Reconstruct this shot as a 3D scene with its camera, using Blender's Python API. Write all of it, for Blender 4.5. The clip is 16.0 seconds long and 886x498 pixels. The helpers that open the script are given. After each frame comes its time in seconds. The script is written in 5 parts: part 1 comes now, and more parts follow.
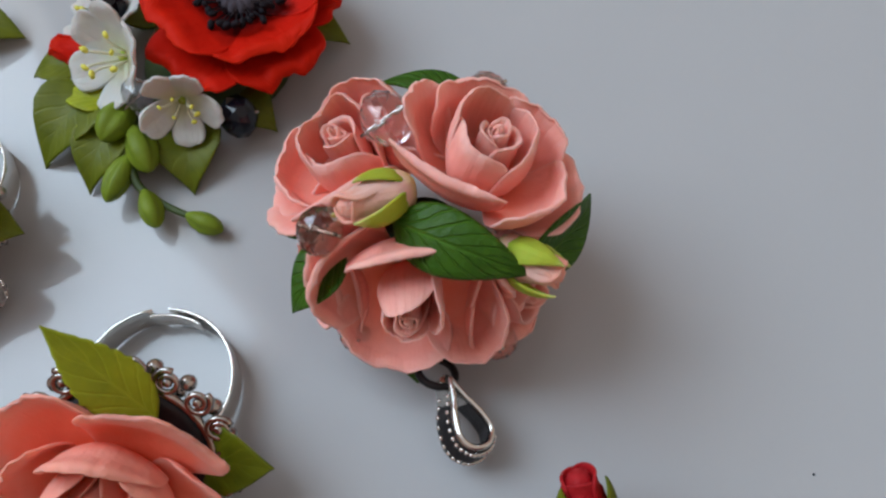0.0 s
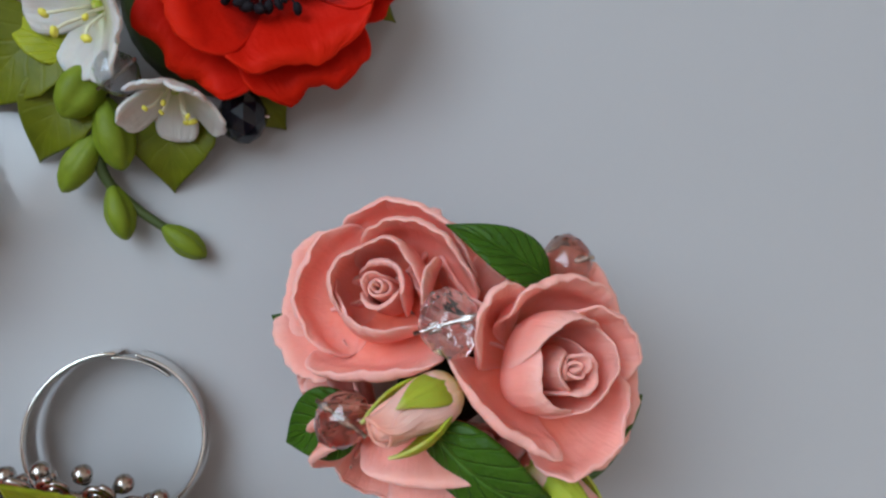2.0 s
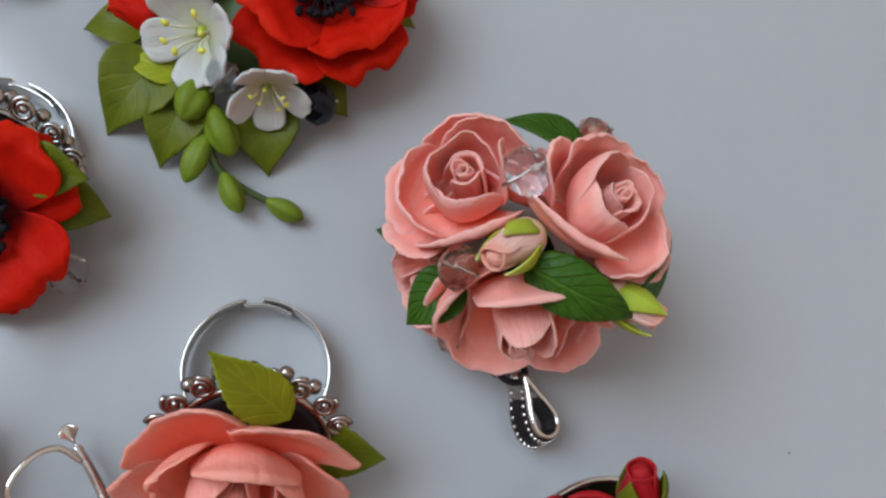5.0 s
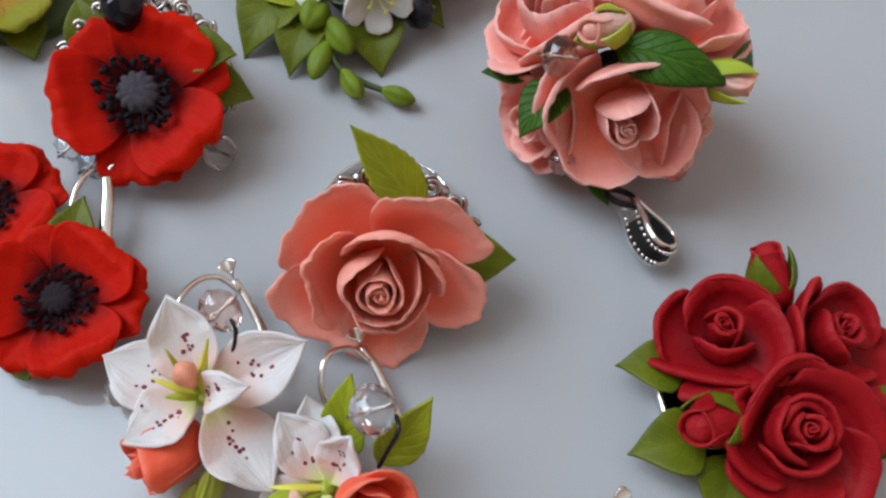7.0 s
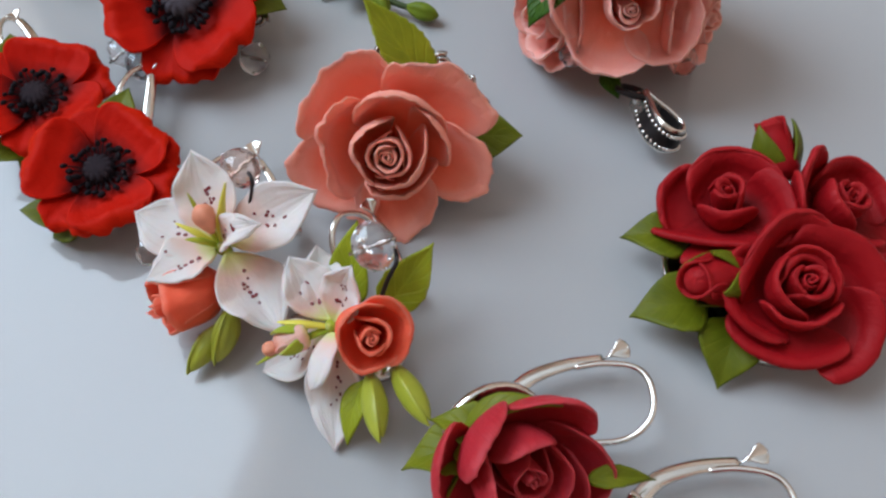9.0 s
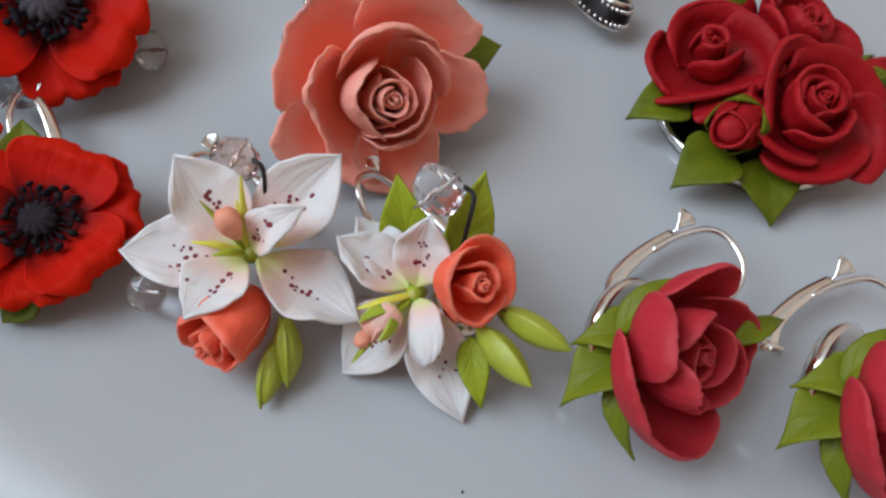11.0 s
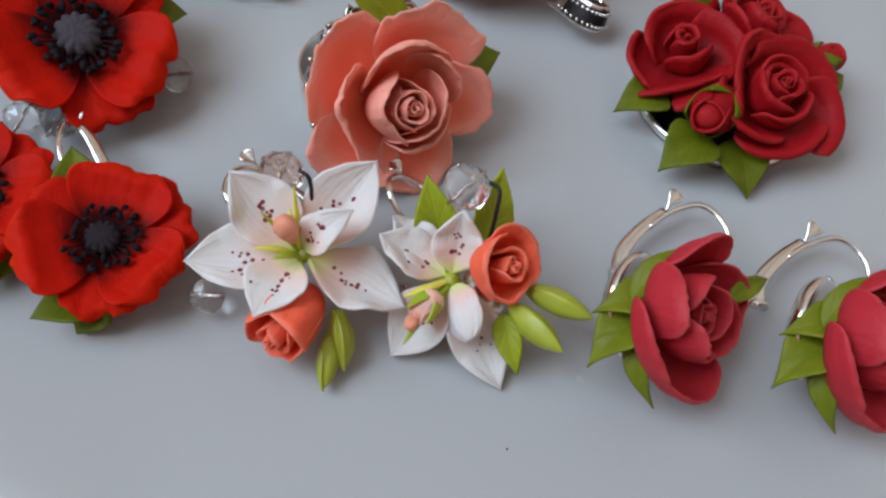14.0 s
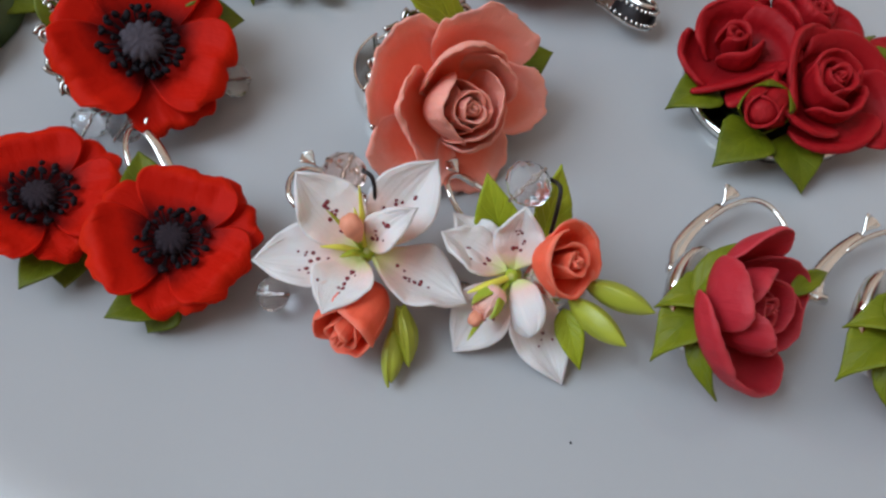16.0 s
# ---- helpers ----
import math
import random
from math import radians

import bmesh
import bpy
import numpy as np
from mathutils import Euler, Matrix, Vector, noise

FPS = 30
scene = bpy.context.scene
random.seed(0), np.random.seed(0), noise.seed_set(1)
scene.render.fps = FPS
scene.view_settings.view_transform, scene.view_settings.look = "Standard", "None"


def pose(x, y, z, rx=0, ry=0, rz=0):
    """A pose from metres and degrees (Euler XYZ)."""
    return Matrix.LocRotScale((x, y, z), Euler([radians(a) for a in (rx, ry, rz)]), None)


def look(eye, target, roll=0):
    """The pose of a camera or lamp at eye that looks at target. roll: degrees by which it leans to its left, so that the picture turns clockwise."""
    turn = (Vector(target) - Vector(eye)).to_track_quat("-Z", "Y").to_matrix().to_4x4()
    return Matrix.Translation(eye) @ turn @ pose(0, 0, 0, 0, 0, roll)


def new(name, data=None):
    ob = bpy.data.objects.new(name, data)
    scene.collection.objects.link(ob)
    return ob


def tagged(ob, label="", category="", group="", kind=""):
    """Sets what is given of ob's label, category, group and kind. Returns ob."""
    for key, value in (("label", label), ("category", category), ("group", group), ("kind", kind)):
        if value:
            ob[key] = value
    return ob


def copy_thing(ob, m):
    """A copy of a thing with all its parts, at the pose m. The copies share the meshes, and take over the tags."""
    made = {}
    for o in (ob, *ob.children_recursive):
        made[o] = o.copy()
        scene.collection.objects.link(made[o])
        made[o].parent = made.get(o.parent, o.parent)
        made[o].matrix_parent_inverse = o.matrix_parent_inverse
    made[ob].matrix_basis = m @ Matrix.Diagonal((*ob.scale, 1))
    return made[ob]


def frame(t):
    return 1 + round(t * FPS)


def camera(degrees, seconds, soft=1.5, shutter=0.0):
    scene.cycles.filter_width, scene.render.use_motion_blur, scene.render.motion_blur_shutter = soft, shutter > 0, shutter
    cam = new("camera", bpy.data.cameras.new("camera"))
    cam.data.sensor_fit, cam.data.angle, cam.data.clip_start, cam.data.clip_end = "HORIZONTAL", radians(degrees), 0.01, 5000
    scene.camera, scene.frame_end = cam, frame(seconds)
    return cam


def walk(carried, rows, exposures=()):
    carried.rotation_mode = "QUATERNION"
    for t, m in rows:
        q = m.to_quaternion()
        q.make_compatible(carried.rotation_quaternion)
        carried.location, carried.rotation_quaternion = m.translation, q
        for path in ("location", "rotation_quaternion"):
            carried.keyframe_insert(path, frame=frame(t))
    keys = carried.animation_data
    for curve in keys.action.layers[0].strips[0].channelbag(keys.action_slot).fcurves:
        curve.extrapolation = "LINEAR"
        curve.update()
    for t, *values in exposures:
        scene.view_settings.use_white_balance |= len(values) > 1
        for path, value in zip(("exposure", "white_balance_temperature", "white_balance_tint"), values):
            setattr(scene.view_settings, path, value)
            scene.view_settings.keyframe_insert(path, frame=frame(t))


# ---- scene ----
cam = camera(58.25, 16.0, soft=2.5)
PATH = [
    (0, 0.00000, 0.00000, 0.09822, 23.720, 1.858, -0.000),
    (0.5, 0.00150, 0.00997, 0.10093, 20.026, 2.229, 1.768),
    (1, 0.00384, 0.02679, 0.10012, 11.251, 0.750, 5.809),
    (1.5, 0.00044, 0.04213, 0.09435, 1.785, -1.928, 9.433),
    (2, -0.01867, 0.05026, 0.09504, -0.619, -7.533, 11.631),
    (2.5, -0.02593, 0.04462, 0.09838, 0.553, -10.920, 12.063),
    (3, -0.03070, 0.03892, 0.10176, 3.878, -13.672, 8.449),
    (3.2, -0.03245, 0.03563, 0.10241, 5.398, -13.382, 5.491),
    (5.3, -0.03310, 0.01270, 0.11331, 13.677, -10.379, -0.035),
    (5.5, -0.03252, 0.00927, 0.11377, 14.509, -10.994, -0.509),
    (6, -0.03660, -0.00214, 0.11357, 17.592, -9.384, -2.671),
    (6.5, -0.03887, -0.01745, 0.10868, 21.901, -6.781, -3.866),
    (7, -0.03870, -0.03298, 0.10341, 27.288, -2.640, -4.055),
    (7.5, -0.02317, -0.04605, 0.09287, 30.202, 2.045, 0.114),
    (8, -0.01224, -0.04937, 0.09383, 31.158, 3.140, 1.830),
    (8.5, -0.01653, -0.05049, 0.09771, 30.828, 3.344, 1.359),
    (9, -0.03107, -0.05728, 0.09557, 31.310, 1.702, -1.010),
    (9.5, -0.04185, -0.06009, 0.09262, 32.459, -1.052, -8.522),
    (10, -0.05416, -0.05709, 0.09001, 31.108, -2.006, -14.882),
    (10.2, -0.05650, -0.05495, 0.08797, 29.870, -2.541, -18.213),
    (12.3, -0.07560, -0.04787, 0.08419, 30.642, -3.665, -28.701),
    (12.5, -0.07669, -0.04796, 0.08514, 30.173, -4.003, -29.130),
    (13, -0.07849, -0.04747, 0.08961, 30.144, -3.968, -29.832),
    (13.5, -0.07652, -0.04816, 0.09061, 30.071, -4.048, -30.079),
    (14, -0.07622, -0.04987, 0.09441, 29.923, -4.231, -31.017),
    (14.5, -0.07951, -0.05138, 0.09625, 30.562, -3.478, -30.728),
    (15, -0.08230, -0.05087, 0.09638, 29.915, -3.005, -30.372),
    (15.5, -0.08042, -0.04968, 0.09414, 30.348, -2.712, -30.298),
    (16, -0.08110, -0.04881, 0.09499, 30.260, -2.432, -30.720),
]
walk(cam, [(t, pose(x, y, z, rx, ry, rz)) for t, x, y, z, rx, ry, rz in PATH],
     exposures=[(0.0, -0.08), (3.0, -0.1), (5.5, -0.06), (7.0, 0.09), (8.0, 0.13), (9.5, -0.02), (12.5, -0.01), (16.0, -0.09)])

# ---- light: a tall window beyond the far side of the table, in a plain white room ----
WINDOW_AZ, WINDOW_FAR = radians(163), 0.62
sky_world = bpy.data.worlds.new("daylight")
scene.world = sky_world
sky_world.use_nodes = True
wn = sky_world.node_tree.nodes
sky = wn.new("ShaderNodeTexSky")
sky.sky_type, sky.sun_disc = "NISHITA", False
sky.sun_elevation, sky.sun_rotation = radians(40), radians(250)
wn["Background"].inputs["Strength"].default_value = 0.10
sky_world.node_tree.links.new(sky.outputs["Color"], wn["Background"].inputs["Color"])

lamp = bpy.data.lights.new("window_daylight", "AREA")
lamp.shape, lamp.size, lamp.size_y = "RECTANGLE", 0.645, 1.36
lamp.energy, lamp.color = 23.5, (0.69, 0.85, 1.0)
wdir = Vector((math.cos(WINDOW_AZ), math.sin(WINDOW_AZ), 0))
lamp_ob = new("window_daylight", lamp)
pane_mid = wdir.cross(Vector((0, 0, 1))) * 0.1075 + Vector((0, 0, 1.10))
lamp_ob.matrix_world = look(wdir * (WINDOW_FAR + 0.06) + pane_mid, pane_mid)
scene.view_settings.exposure = 0.0


# ---- materials ----
class Nodes:
    """Short writing for node materials."""

    def __init__(self, name):
        self.mat = bpy.data.materials.new(name)
        self.mat.use_nodes = True
        self.tree = self.mat.node_tree
        self.bsdf = self.tree.nodes["Principled BSDF"]

    def add(self, kind):
        return self.tree.nodes.new("ShaderNode" + kind)

    def link(self, a, b):
        self.tree.links.new(a, b)

    def put(self, socket, value):
        if hasattr(value, "is_output"):
            self.link(value, socket)
        else:
            socket.default_value = value

    def math(self, op, a, b=0.0, c=0.0):
        node = self.add("Math")
        node.operation = op
        for socket, value in zip(node.inputs, (a, b, c)):
            self.put(socket, value)
        return node.outputs[0]

    def noise(self, scale, detail=3.0, vector=None, rough=0.55):
        node = self.add("TexNoise")
        node.inputs["Scale"].default_value, node.inputs["Detail"].default_value = scale, detail
        node.inputs["Roughness"].default_value = rough
        if vector:
            self.link(vector, node.inputs["Vector"])
        return node.outputs["Fac"]

    def place(self):
        return self.add("TexCoord").outputs["Object"]

    def uv(self):
        return self.add("TexCoord").outputs["UV"]

    def ramp(self, fac, *stops):
        node = self.add("ValToRGB")
        while len(node.color_ramp.elements) < len(stops):
            node.color_ramp.elements.new(0.5)
        for element, (at, colour) in zip(node.color_ramp.elements, stops):
            element.position, element.color = at, (*colour, 1)
        self.link(fac, node.inputs["Fac"])
        return node.outputs["Color"]

    def mix(self, fac, a, b, blend="MIX"):
        node = self.add("Mix")
        node.data_type, node.blend_type = "RGBA", blend
        self.put(node.inputs[0], fac)
        for socket, value in ((node.inputs[6], a), (node.inputs[7], b)):
            self.put(socket, (*value, 1) if isinstance(value, tuple) and len(value) == 3 else value)
        return node.outputs[2]

    def bump(self, height, strength, distance):
        node = self.add("Bump")
        node.inputs["Strength"].default_value, node.inputs["Distance"].default_value = strength, distance
        self.link(height, node.inputs["Height"])
        self.link(node.outputs["Normal"], self.bsdf.inputs["Normal"])

    def set(self, **values):
        for key, value in values.items():
            self.put(self.bsdf.inputs[key.replace("_", " ")], value)
        return self.mat


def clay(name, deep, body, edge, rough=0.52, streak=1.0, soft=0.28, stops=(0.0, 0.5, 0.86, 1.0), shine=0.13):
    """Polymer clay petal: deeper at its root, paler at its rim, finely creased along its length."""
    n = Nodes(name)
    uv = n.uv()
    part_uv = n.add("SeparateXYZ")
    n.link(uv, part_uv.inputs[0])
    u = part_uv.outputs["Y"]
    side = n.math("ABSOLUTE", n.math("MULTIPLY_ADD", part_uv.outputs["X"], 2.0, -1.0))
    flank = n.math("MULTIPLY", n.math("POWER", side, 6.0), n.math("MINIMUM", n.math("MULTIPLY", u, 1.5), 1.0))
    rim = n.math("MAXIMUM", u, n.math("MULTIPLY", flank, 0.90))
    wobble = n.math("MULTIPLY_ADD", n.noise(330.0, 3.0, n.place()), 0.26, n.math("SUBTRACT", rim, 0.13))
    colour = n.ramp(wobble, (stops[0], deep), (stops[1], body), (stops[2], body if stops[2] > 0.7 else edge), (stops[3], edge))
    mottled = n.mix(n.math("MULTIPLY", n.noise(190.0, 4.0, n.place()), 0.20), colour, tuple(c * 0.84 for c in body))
    stretch = n.add("Mapping")
    stretch.inputs["Scale"].default_value = (9, 0.9, 1)
    n.link(uv, stretch.inputs["Vector"])
    ridge = n.noise(1.0, 3.0, stretch.outputs["Vector"])
    height = n.math("ADD", n.math("MULTIPLY", ridge, n.math("MULTIPLY", u, streak)), n.math("MULTIPLY", n.noise(1100.0, 4.0, n.place()), 0.45))
    n.bump(height, 0.75, 0.00035)
    return n.set(Base_Color=mottled, Roughness=rough, Subsurface_Weight=soft, Subsurface_Radius=(1.0, 0.42, 0.28), Subsurface_Scale=0.0028, Specular_IOR_Level=shine)


def leafy(name, dark, light, veins=6.0, depth=1.0, vein_pale=0.35):
    """Polymer clay leaf with a pressed midrib and side veins."""
    n = Nodes(name)
    sep = n.add("SeparateXYZ")
    n.link(n.uv(), sep.inputs[0])
    side = n.math("ABSOLUTE", n.math("MULTIPLY_ADD", sep.outputs["X"], 2.0, -1.0))
    u = sep.outputs["Y"]
    bent = n.math("MULTIPLY_ADD", n.math("POWER", side, 0.8), -0.34, u)
    wob = n.math("MULTIPLY_ADD", n.noise(420.0, 2.0, n.place()), 0.05, bent)
    saw = n.math("FRACT", n.math("MULTIPLY", wob, veins))
    vein = n.math("SUBTRACT", 1.0, n.math("MINIMUM", n.math("MULTIPLY", n.math("ABSOLUTE", n.math("SUBTRACT", saw, 0.5)), 7.0), 1.0))
    mid = n.math("SUBTRACT", 1.0, n.math("MINIMUM", n.math("MULTIPLY", side, 11.0), 1.0))
    web = n.math("MULTIPLY", n.math("SUBTRACT", n.noise(1400.0, 2.0, n.place()), 0.5), 0.5)
    lines = n.math("MAXIMUM", vein, mid)
    body = n.mix(n.noise(330.0, 3.0, n.place()), dark, light)
    colour = n.mix(n.math("MULTIPLY", lines, vein_pale), body, tuple(min(1, c * 1.7 + 0.02) for c in light))
    n.bump(n.math("ADD", n.math("MULTIPLY", lines, -0.6), web), 0.6 * depth, 0.0004)
    return n.set(Base_Color=colour, Roughness=0.46, Subsurface_Weight=0.06, Subsurface_Radius=(0.5, 1.0, 0.2), Subsurface_Scale=0.0008, Specular_IOR_Level=0.2)


def plain(name, colour, rough=0.5, vary=0.25, scale=600.0, relief=0.3, metal=0.0, spec=0.5):
    n = Nodes(name)
    fac = n.noise(scale, 4.0, n.place())
    body = n.mix(fac, tuple(c * (1 - vary) for c in colour), tuple(min(1, c * (1 + vary)) for c in colour))
    n.bump(n.noise(scale * 2.2, 3.0, n.place()), relief, 0.0002)
    shine = n.math("MULTIPLY_ADD", n.noise(scale * 0.6, 3.0, n.place()), 0.16, rough - 0.08)
    return n.set(Base_Color=body, Roughness=shine, Metallic=metal, Specular_IOR_Level=spec)


def crystal(name, tint, ior=1.36):
    n = Nodes(name)
    return n.set(Base_Color=(*tint, 1), Roughness=0.015, IOR=ior, Transmission_Weight=0.97, Specular_IOR_Level=0.8, Coat_Weight=0.35, Coat_IOR=1.8)


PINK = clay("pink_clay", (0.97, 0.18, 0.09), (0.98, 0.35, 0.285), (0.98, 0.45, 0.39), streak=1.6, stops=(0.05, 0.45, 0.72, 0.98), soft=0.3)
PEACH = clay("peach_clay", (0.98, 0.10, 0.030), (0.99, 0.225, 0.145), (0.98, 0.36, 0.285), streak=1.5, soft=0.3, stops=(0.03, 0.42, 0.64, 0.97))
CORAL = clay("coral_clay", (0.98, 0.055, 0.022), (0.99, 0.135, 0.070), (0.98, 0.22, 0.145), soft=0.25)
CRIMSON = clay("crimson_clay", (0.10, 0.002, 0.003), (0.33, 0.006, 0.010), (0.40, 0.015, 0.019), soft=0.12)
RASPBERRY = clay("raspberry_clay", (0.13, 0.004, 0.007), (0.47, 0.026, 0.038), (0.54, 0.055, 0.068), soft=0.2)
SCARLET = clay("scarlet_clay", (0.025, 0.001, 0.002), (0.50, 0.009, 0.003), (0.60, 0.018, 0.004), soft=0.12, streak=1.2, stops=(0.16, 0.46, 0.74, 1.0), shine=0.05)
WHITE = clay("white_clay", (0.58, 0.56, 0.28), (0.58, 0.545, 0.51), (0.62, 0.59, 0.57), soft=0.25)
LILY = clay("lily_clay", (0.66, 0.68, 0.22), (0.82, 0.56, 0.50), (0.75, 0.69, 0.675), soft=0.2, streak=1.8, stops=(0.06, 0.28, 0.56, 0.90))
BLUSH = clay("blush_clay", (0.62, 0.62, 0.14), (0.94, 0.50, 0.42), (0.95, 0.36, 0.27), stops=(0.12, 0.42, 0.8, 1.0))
LEAF_DARK = leafy("dark_green_leaf", (0.014, 0.050, 0.003), (0.055, 0.140, 0.006), 7.0, 1.6, 0.40)
LEAF = leafy("green_leaf", (0.060, 0.082, 0.0035), (0.160, 0.175, 0.006), 6.0, 0.35, 0.06)
LEAF_SEPAL = leafy("sepal_leaf", (0.085, 0.115, 0.005), (0.225, 0.235, 0.010), 5.0, 0.5, 0.05)
LEAF_LIME = leafy("lime_leaf", (0.175, 0.22, 0.009), (0.37, 0.39, 0.018), 6.0, 0.7, 0.14)
SEPAL = clay("sepal_clay", (0.24, 0.34, 0.02), (0.36, 0.42, 0.04), (0.60, 0.56, 0.20))
BUD_GREEN = plain("bud_green_clay", (0.15, 0.205, 0.014), 0.5, 0.3, 500.0, spec=0.2)
STEM_GREEN = plain("stem_green_clay", (0.045, 0.07, 0.012), 0.55, 0.25, 500.0)
# near black: puts the shade of the gaps between roses into the colour
GAP_SHADE = plain("gap_shade_clay", (0.012, 0.015, 0.006), 0.7, 0.3, 500.0, spec=0.1)
YELLOW = plain("yellow_clay", (0.74, 0.66, 0.08), 0.5, 0.12)
CREAM = plain("cream_filament", (0.74, 0.70, 0.50), 0.5, 0.12)
ANTHER = plain("black_anther_clay", (0.010, 0.008, 0.011), 0.7, 0.3, spec=0.12)
POPPY_EYE = plain("grey_poppy_centre", (0.066, 0.054, 0.066), 0.85, 0.5, 1300.0, 0.9, spec=0.2)
POPPY_DARK = plain("dark_poppy_centre", (0.022, 0.014, 0.019), 0.85, 0.5, 1300.0, 0.9, spec=0.2)
RUST = plain("rust_clay", (0.62, 0.22, 0.11), 0.6, 0.2)
SPOT = plain("maroon_speckle", (0.20, 0.012, 0.020), 0.5, 0.2)
SILVER = plain("silver", (0.82, 0.80, 0.76), 0.17, 0.06, 900.0, 0.08, metal=1.0)
OLD_SILVER = plain("aged_silver", (0.46, 0.42, 0.385), 0.24, 0.22, 700.0, 0.2, metal=1.0)
TARNISH = plain("tarnished_silver", (0.030, 0.025, 0.026), 0.42, 0.4, 700.0, 0.3, metal=0.7)
CLEAR = crystal("clear_crystal", (0.97, 0.97, 0.98))
ROSY = crystal("rosy_crystal", (0.98, 0.76, 0.69))
BROWN_ROSE = crystal("brown_rose_crystal", (0.56, 0.38, 0.32))
SMOKY = crystal("smoky_crystal", (0.72, 0.75, 0.80))
BLACK_GLASS = plain("black_glass", (0.006, 0.007, 0.012), 0.05, 0.1, 500.0, 0.0, spec=0.35)


# ---- shapes: each is (points, faces, uv per point), in millimetres ----
def norm(v):
    v = np.asarray(v, float)
    return v / max(np.linalg.norm(v), 1e-9)


def join(*shapes):
    points, faces, uvs, n = [], [], [], 0
    for p, f, uv in shapes:
        points.append(p)
        uvs.append(uv)
        faces += [tuple(i + n for i in face) for face in f]
        n += len(p)
    return np.concatenate(points), faces, np.concatenate(uvs)


def sheet(fn, nu, nv, thick, thin=0.8):
    """A closed leaf of clay round the surface fn(u, v), u from 0 to 1 and v from -1 to 1, with a rounded rim."""
    us = np.linspace(0, 1, nu)
    us = 1 - (1 - us) ** 1.35
    us = np.insert(us, nu - 1, 1 - (1 - us[-2]) * 0.3)
    vs = np.linspace(-1, 1, nv)
    vs = np.sign(vs) * (1 - (1 - np.abs(vs)) ** 1.25)
    vs = np.insert(vs, [1, nv - 1], [-1 + (1 + vs[1]) * 0.3, 1 - (1 - vs[-2]) * 0.3])
    nu, nv = len(us), len(vs)
    u, v = np.meshgrid(us, vs, indexing="ij")
    p = fn(u, v)
    e = 1e-3
    du = fn(np.minimum(u + e, 1), v) - fn(np.maximum(u - e, 0), v)
    inner = v * 0.985
    dv = fn(u, inner + e) - fn(u, inner - e)
    nrm = np.cross(du, dv)
    size = np.linalg.norm(nrm, axis=-1, keepdims=True)
    nrm = nrm / np.maximum(size, 1e-12)
    rim = np.clip(np.minimum((1 - np.abs(v)) * 5, (1 - u) * 7), 0, 1)
    t = (thick * (thin + (1 - thin) * np.sqrt(rim)))[..., None] / 2
    top, low = (p + nrm * t).reshape(-1, 3), (p - nrm * t).reshape(-1, 3)
    at = np.arange(nu * nv).reshape(nu, nv)
    quads = np.stack([at[:-1, :-1], at[1:, :-1], at[1:, 1:], at[:-1, 1:]], -1).reshape(-1, 4).tolist()
    n = nu * nv
    faces = [tuple(q) for q in quads] + [tuple(i + n for i in q[::-1]) for q in quads]
    ring = np.array([*at[:, 0], *at[-1, 1:], *at[-2::-1, -1], *at[0, -2:0:-1]])
    within = np.array([*at[:, 1], *at[-2, 1:-1], at[-2, -2], *at[-2::-1, -2], *at[1, -2:0:-1]])[: len(ring)]
    flat = p.reshape(-1, 3)
    out = flat[ring] - flat[within]
    out = out / np.maximum(np.linalg.norm(out, axis=1, keepdims=True), 1e-9)
    mid = flat[ring] + out * t.reshape(-1, 1)[ring] * 0.9
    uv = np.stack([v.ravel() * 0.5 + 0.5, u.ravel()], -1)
    m = len(ring)
    for k in range(m):
        a, b, c, d = int(ring[k]), int(ring[(k + 1) % m]), 2 * n + k, 2 * n + (k + 1) % m
        faces += [(b, a, c, d), (a + n, b + n, d, c)]
    return np.concatenate([top, low, mid]), faces, np.concatenate([uv, uv, uv[ring]])


def tube(path, radius, sides=10, closed=False, flat=1.0, up=None):
    """A rod along points; radius one number or one per point; flat squeezes it across `up`."""
    path = np.asarray(path, float)
    m = len(path)
    r = np.broadcast_to(np.asarray(radius, float), (m,))
    tang = np.gradient(path, axis=0) if not closed else np.roll(path, -1, 0) - np.roll(path, 1, 0)
    tang = tang / np.maximum(np.linalg.norm(tang, axis=1, keepdims=True), 1e-9)
    side = norm(np.cross(tang[0], up if up is not None else (0.31, 0.17, 0.93)))
    points = []
    for k in range(m):
        if up is not None:
            side = norm(np.cross(tang[k], up))
        else:
            side = norm(side - tang[k] * (side @ tang[k]))
        other = np.cross(tang[k], side)
        a = np.linspace(0, 2 * np.pi, sides, endpoint=False)
        points.append(path[k] + r[k] * (np.cos(a)[:, None] * side + flat * np.sin(a)[:, None] * other))
    p = np.concatenate(points)
    faces = []
    for k in range(m if closed else m - 1):
        for s in range(sides):
            a, b = k * sides + s, k * sides + (s + 1) % sides
            c, d = ((k + 1) % m) * sides + (s + 1) % sides, ((k + 1) % m) * sides + s
            faces.append((a, b, c, d))
    if not closed:
        faces += [tuple(range(sides))[::-1], tuple(range((m - 1) * sides, m * sides))]
    uv = np.stack([np.tile(np.linspace(0, 1, sides), m), np.repeat(np.linspace(0, 1, m), sides)], -1)
    return p, faces, uv


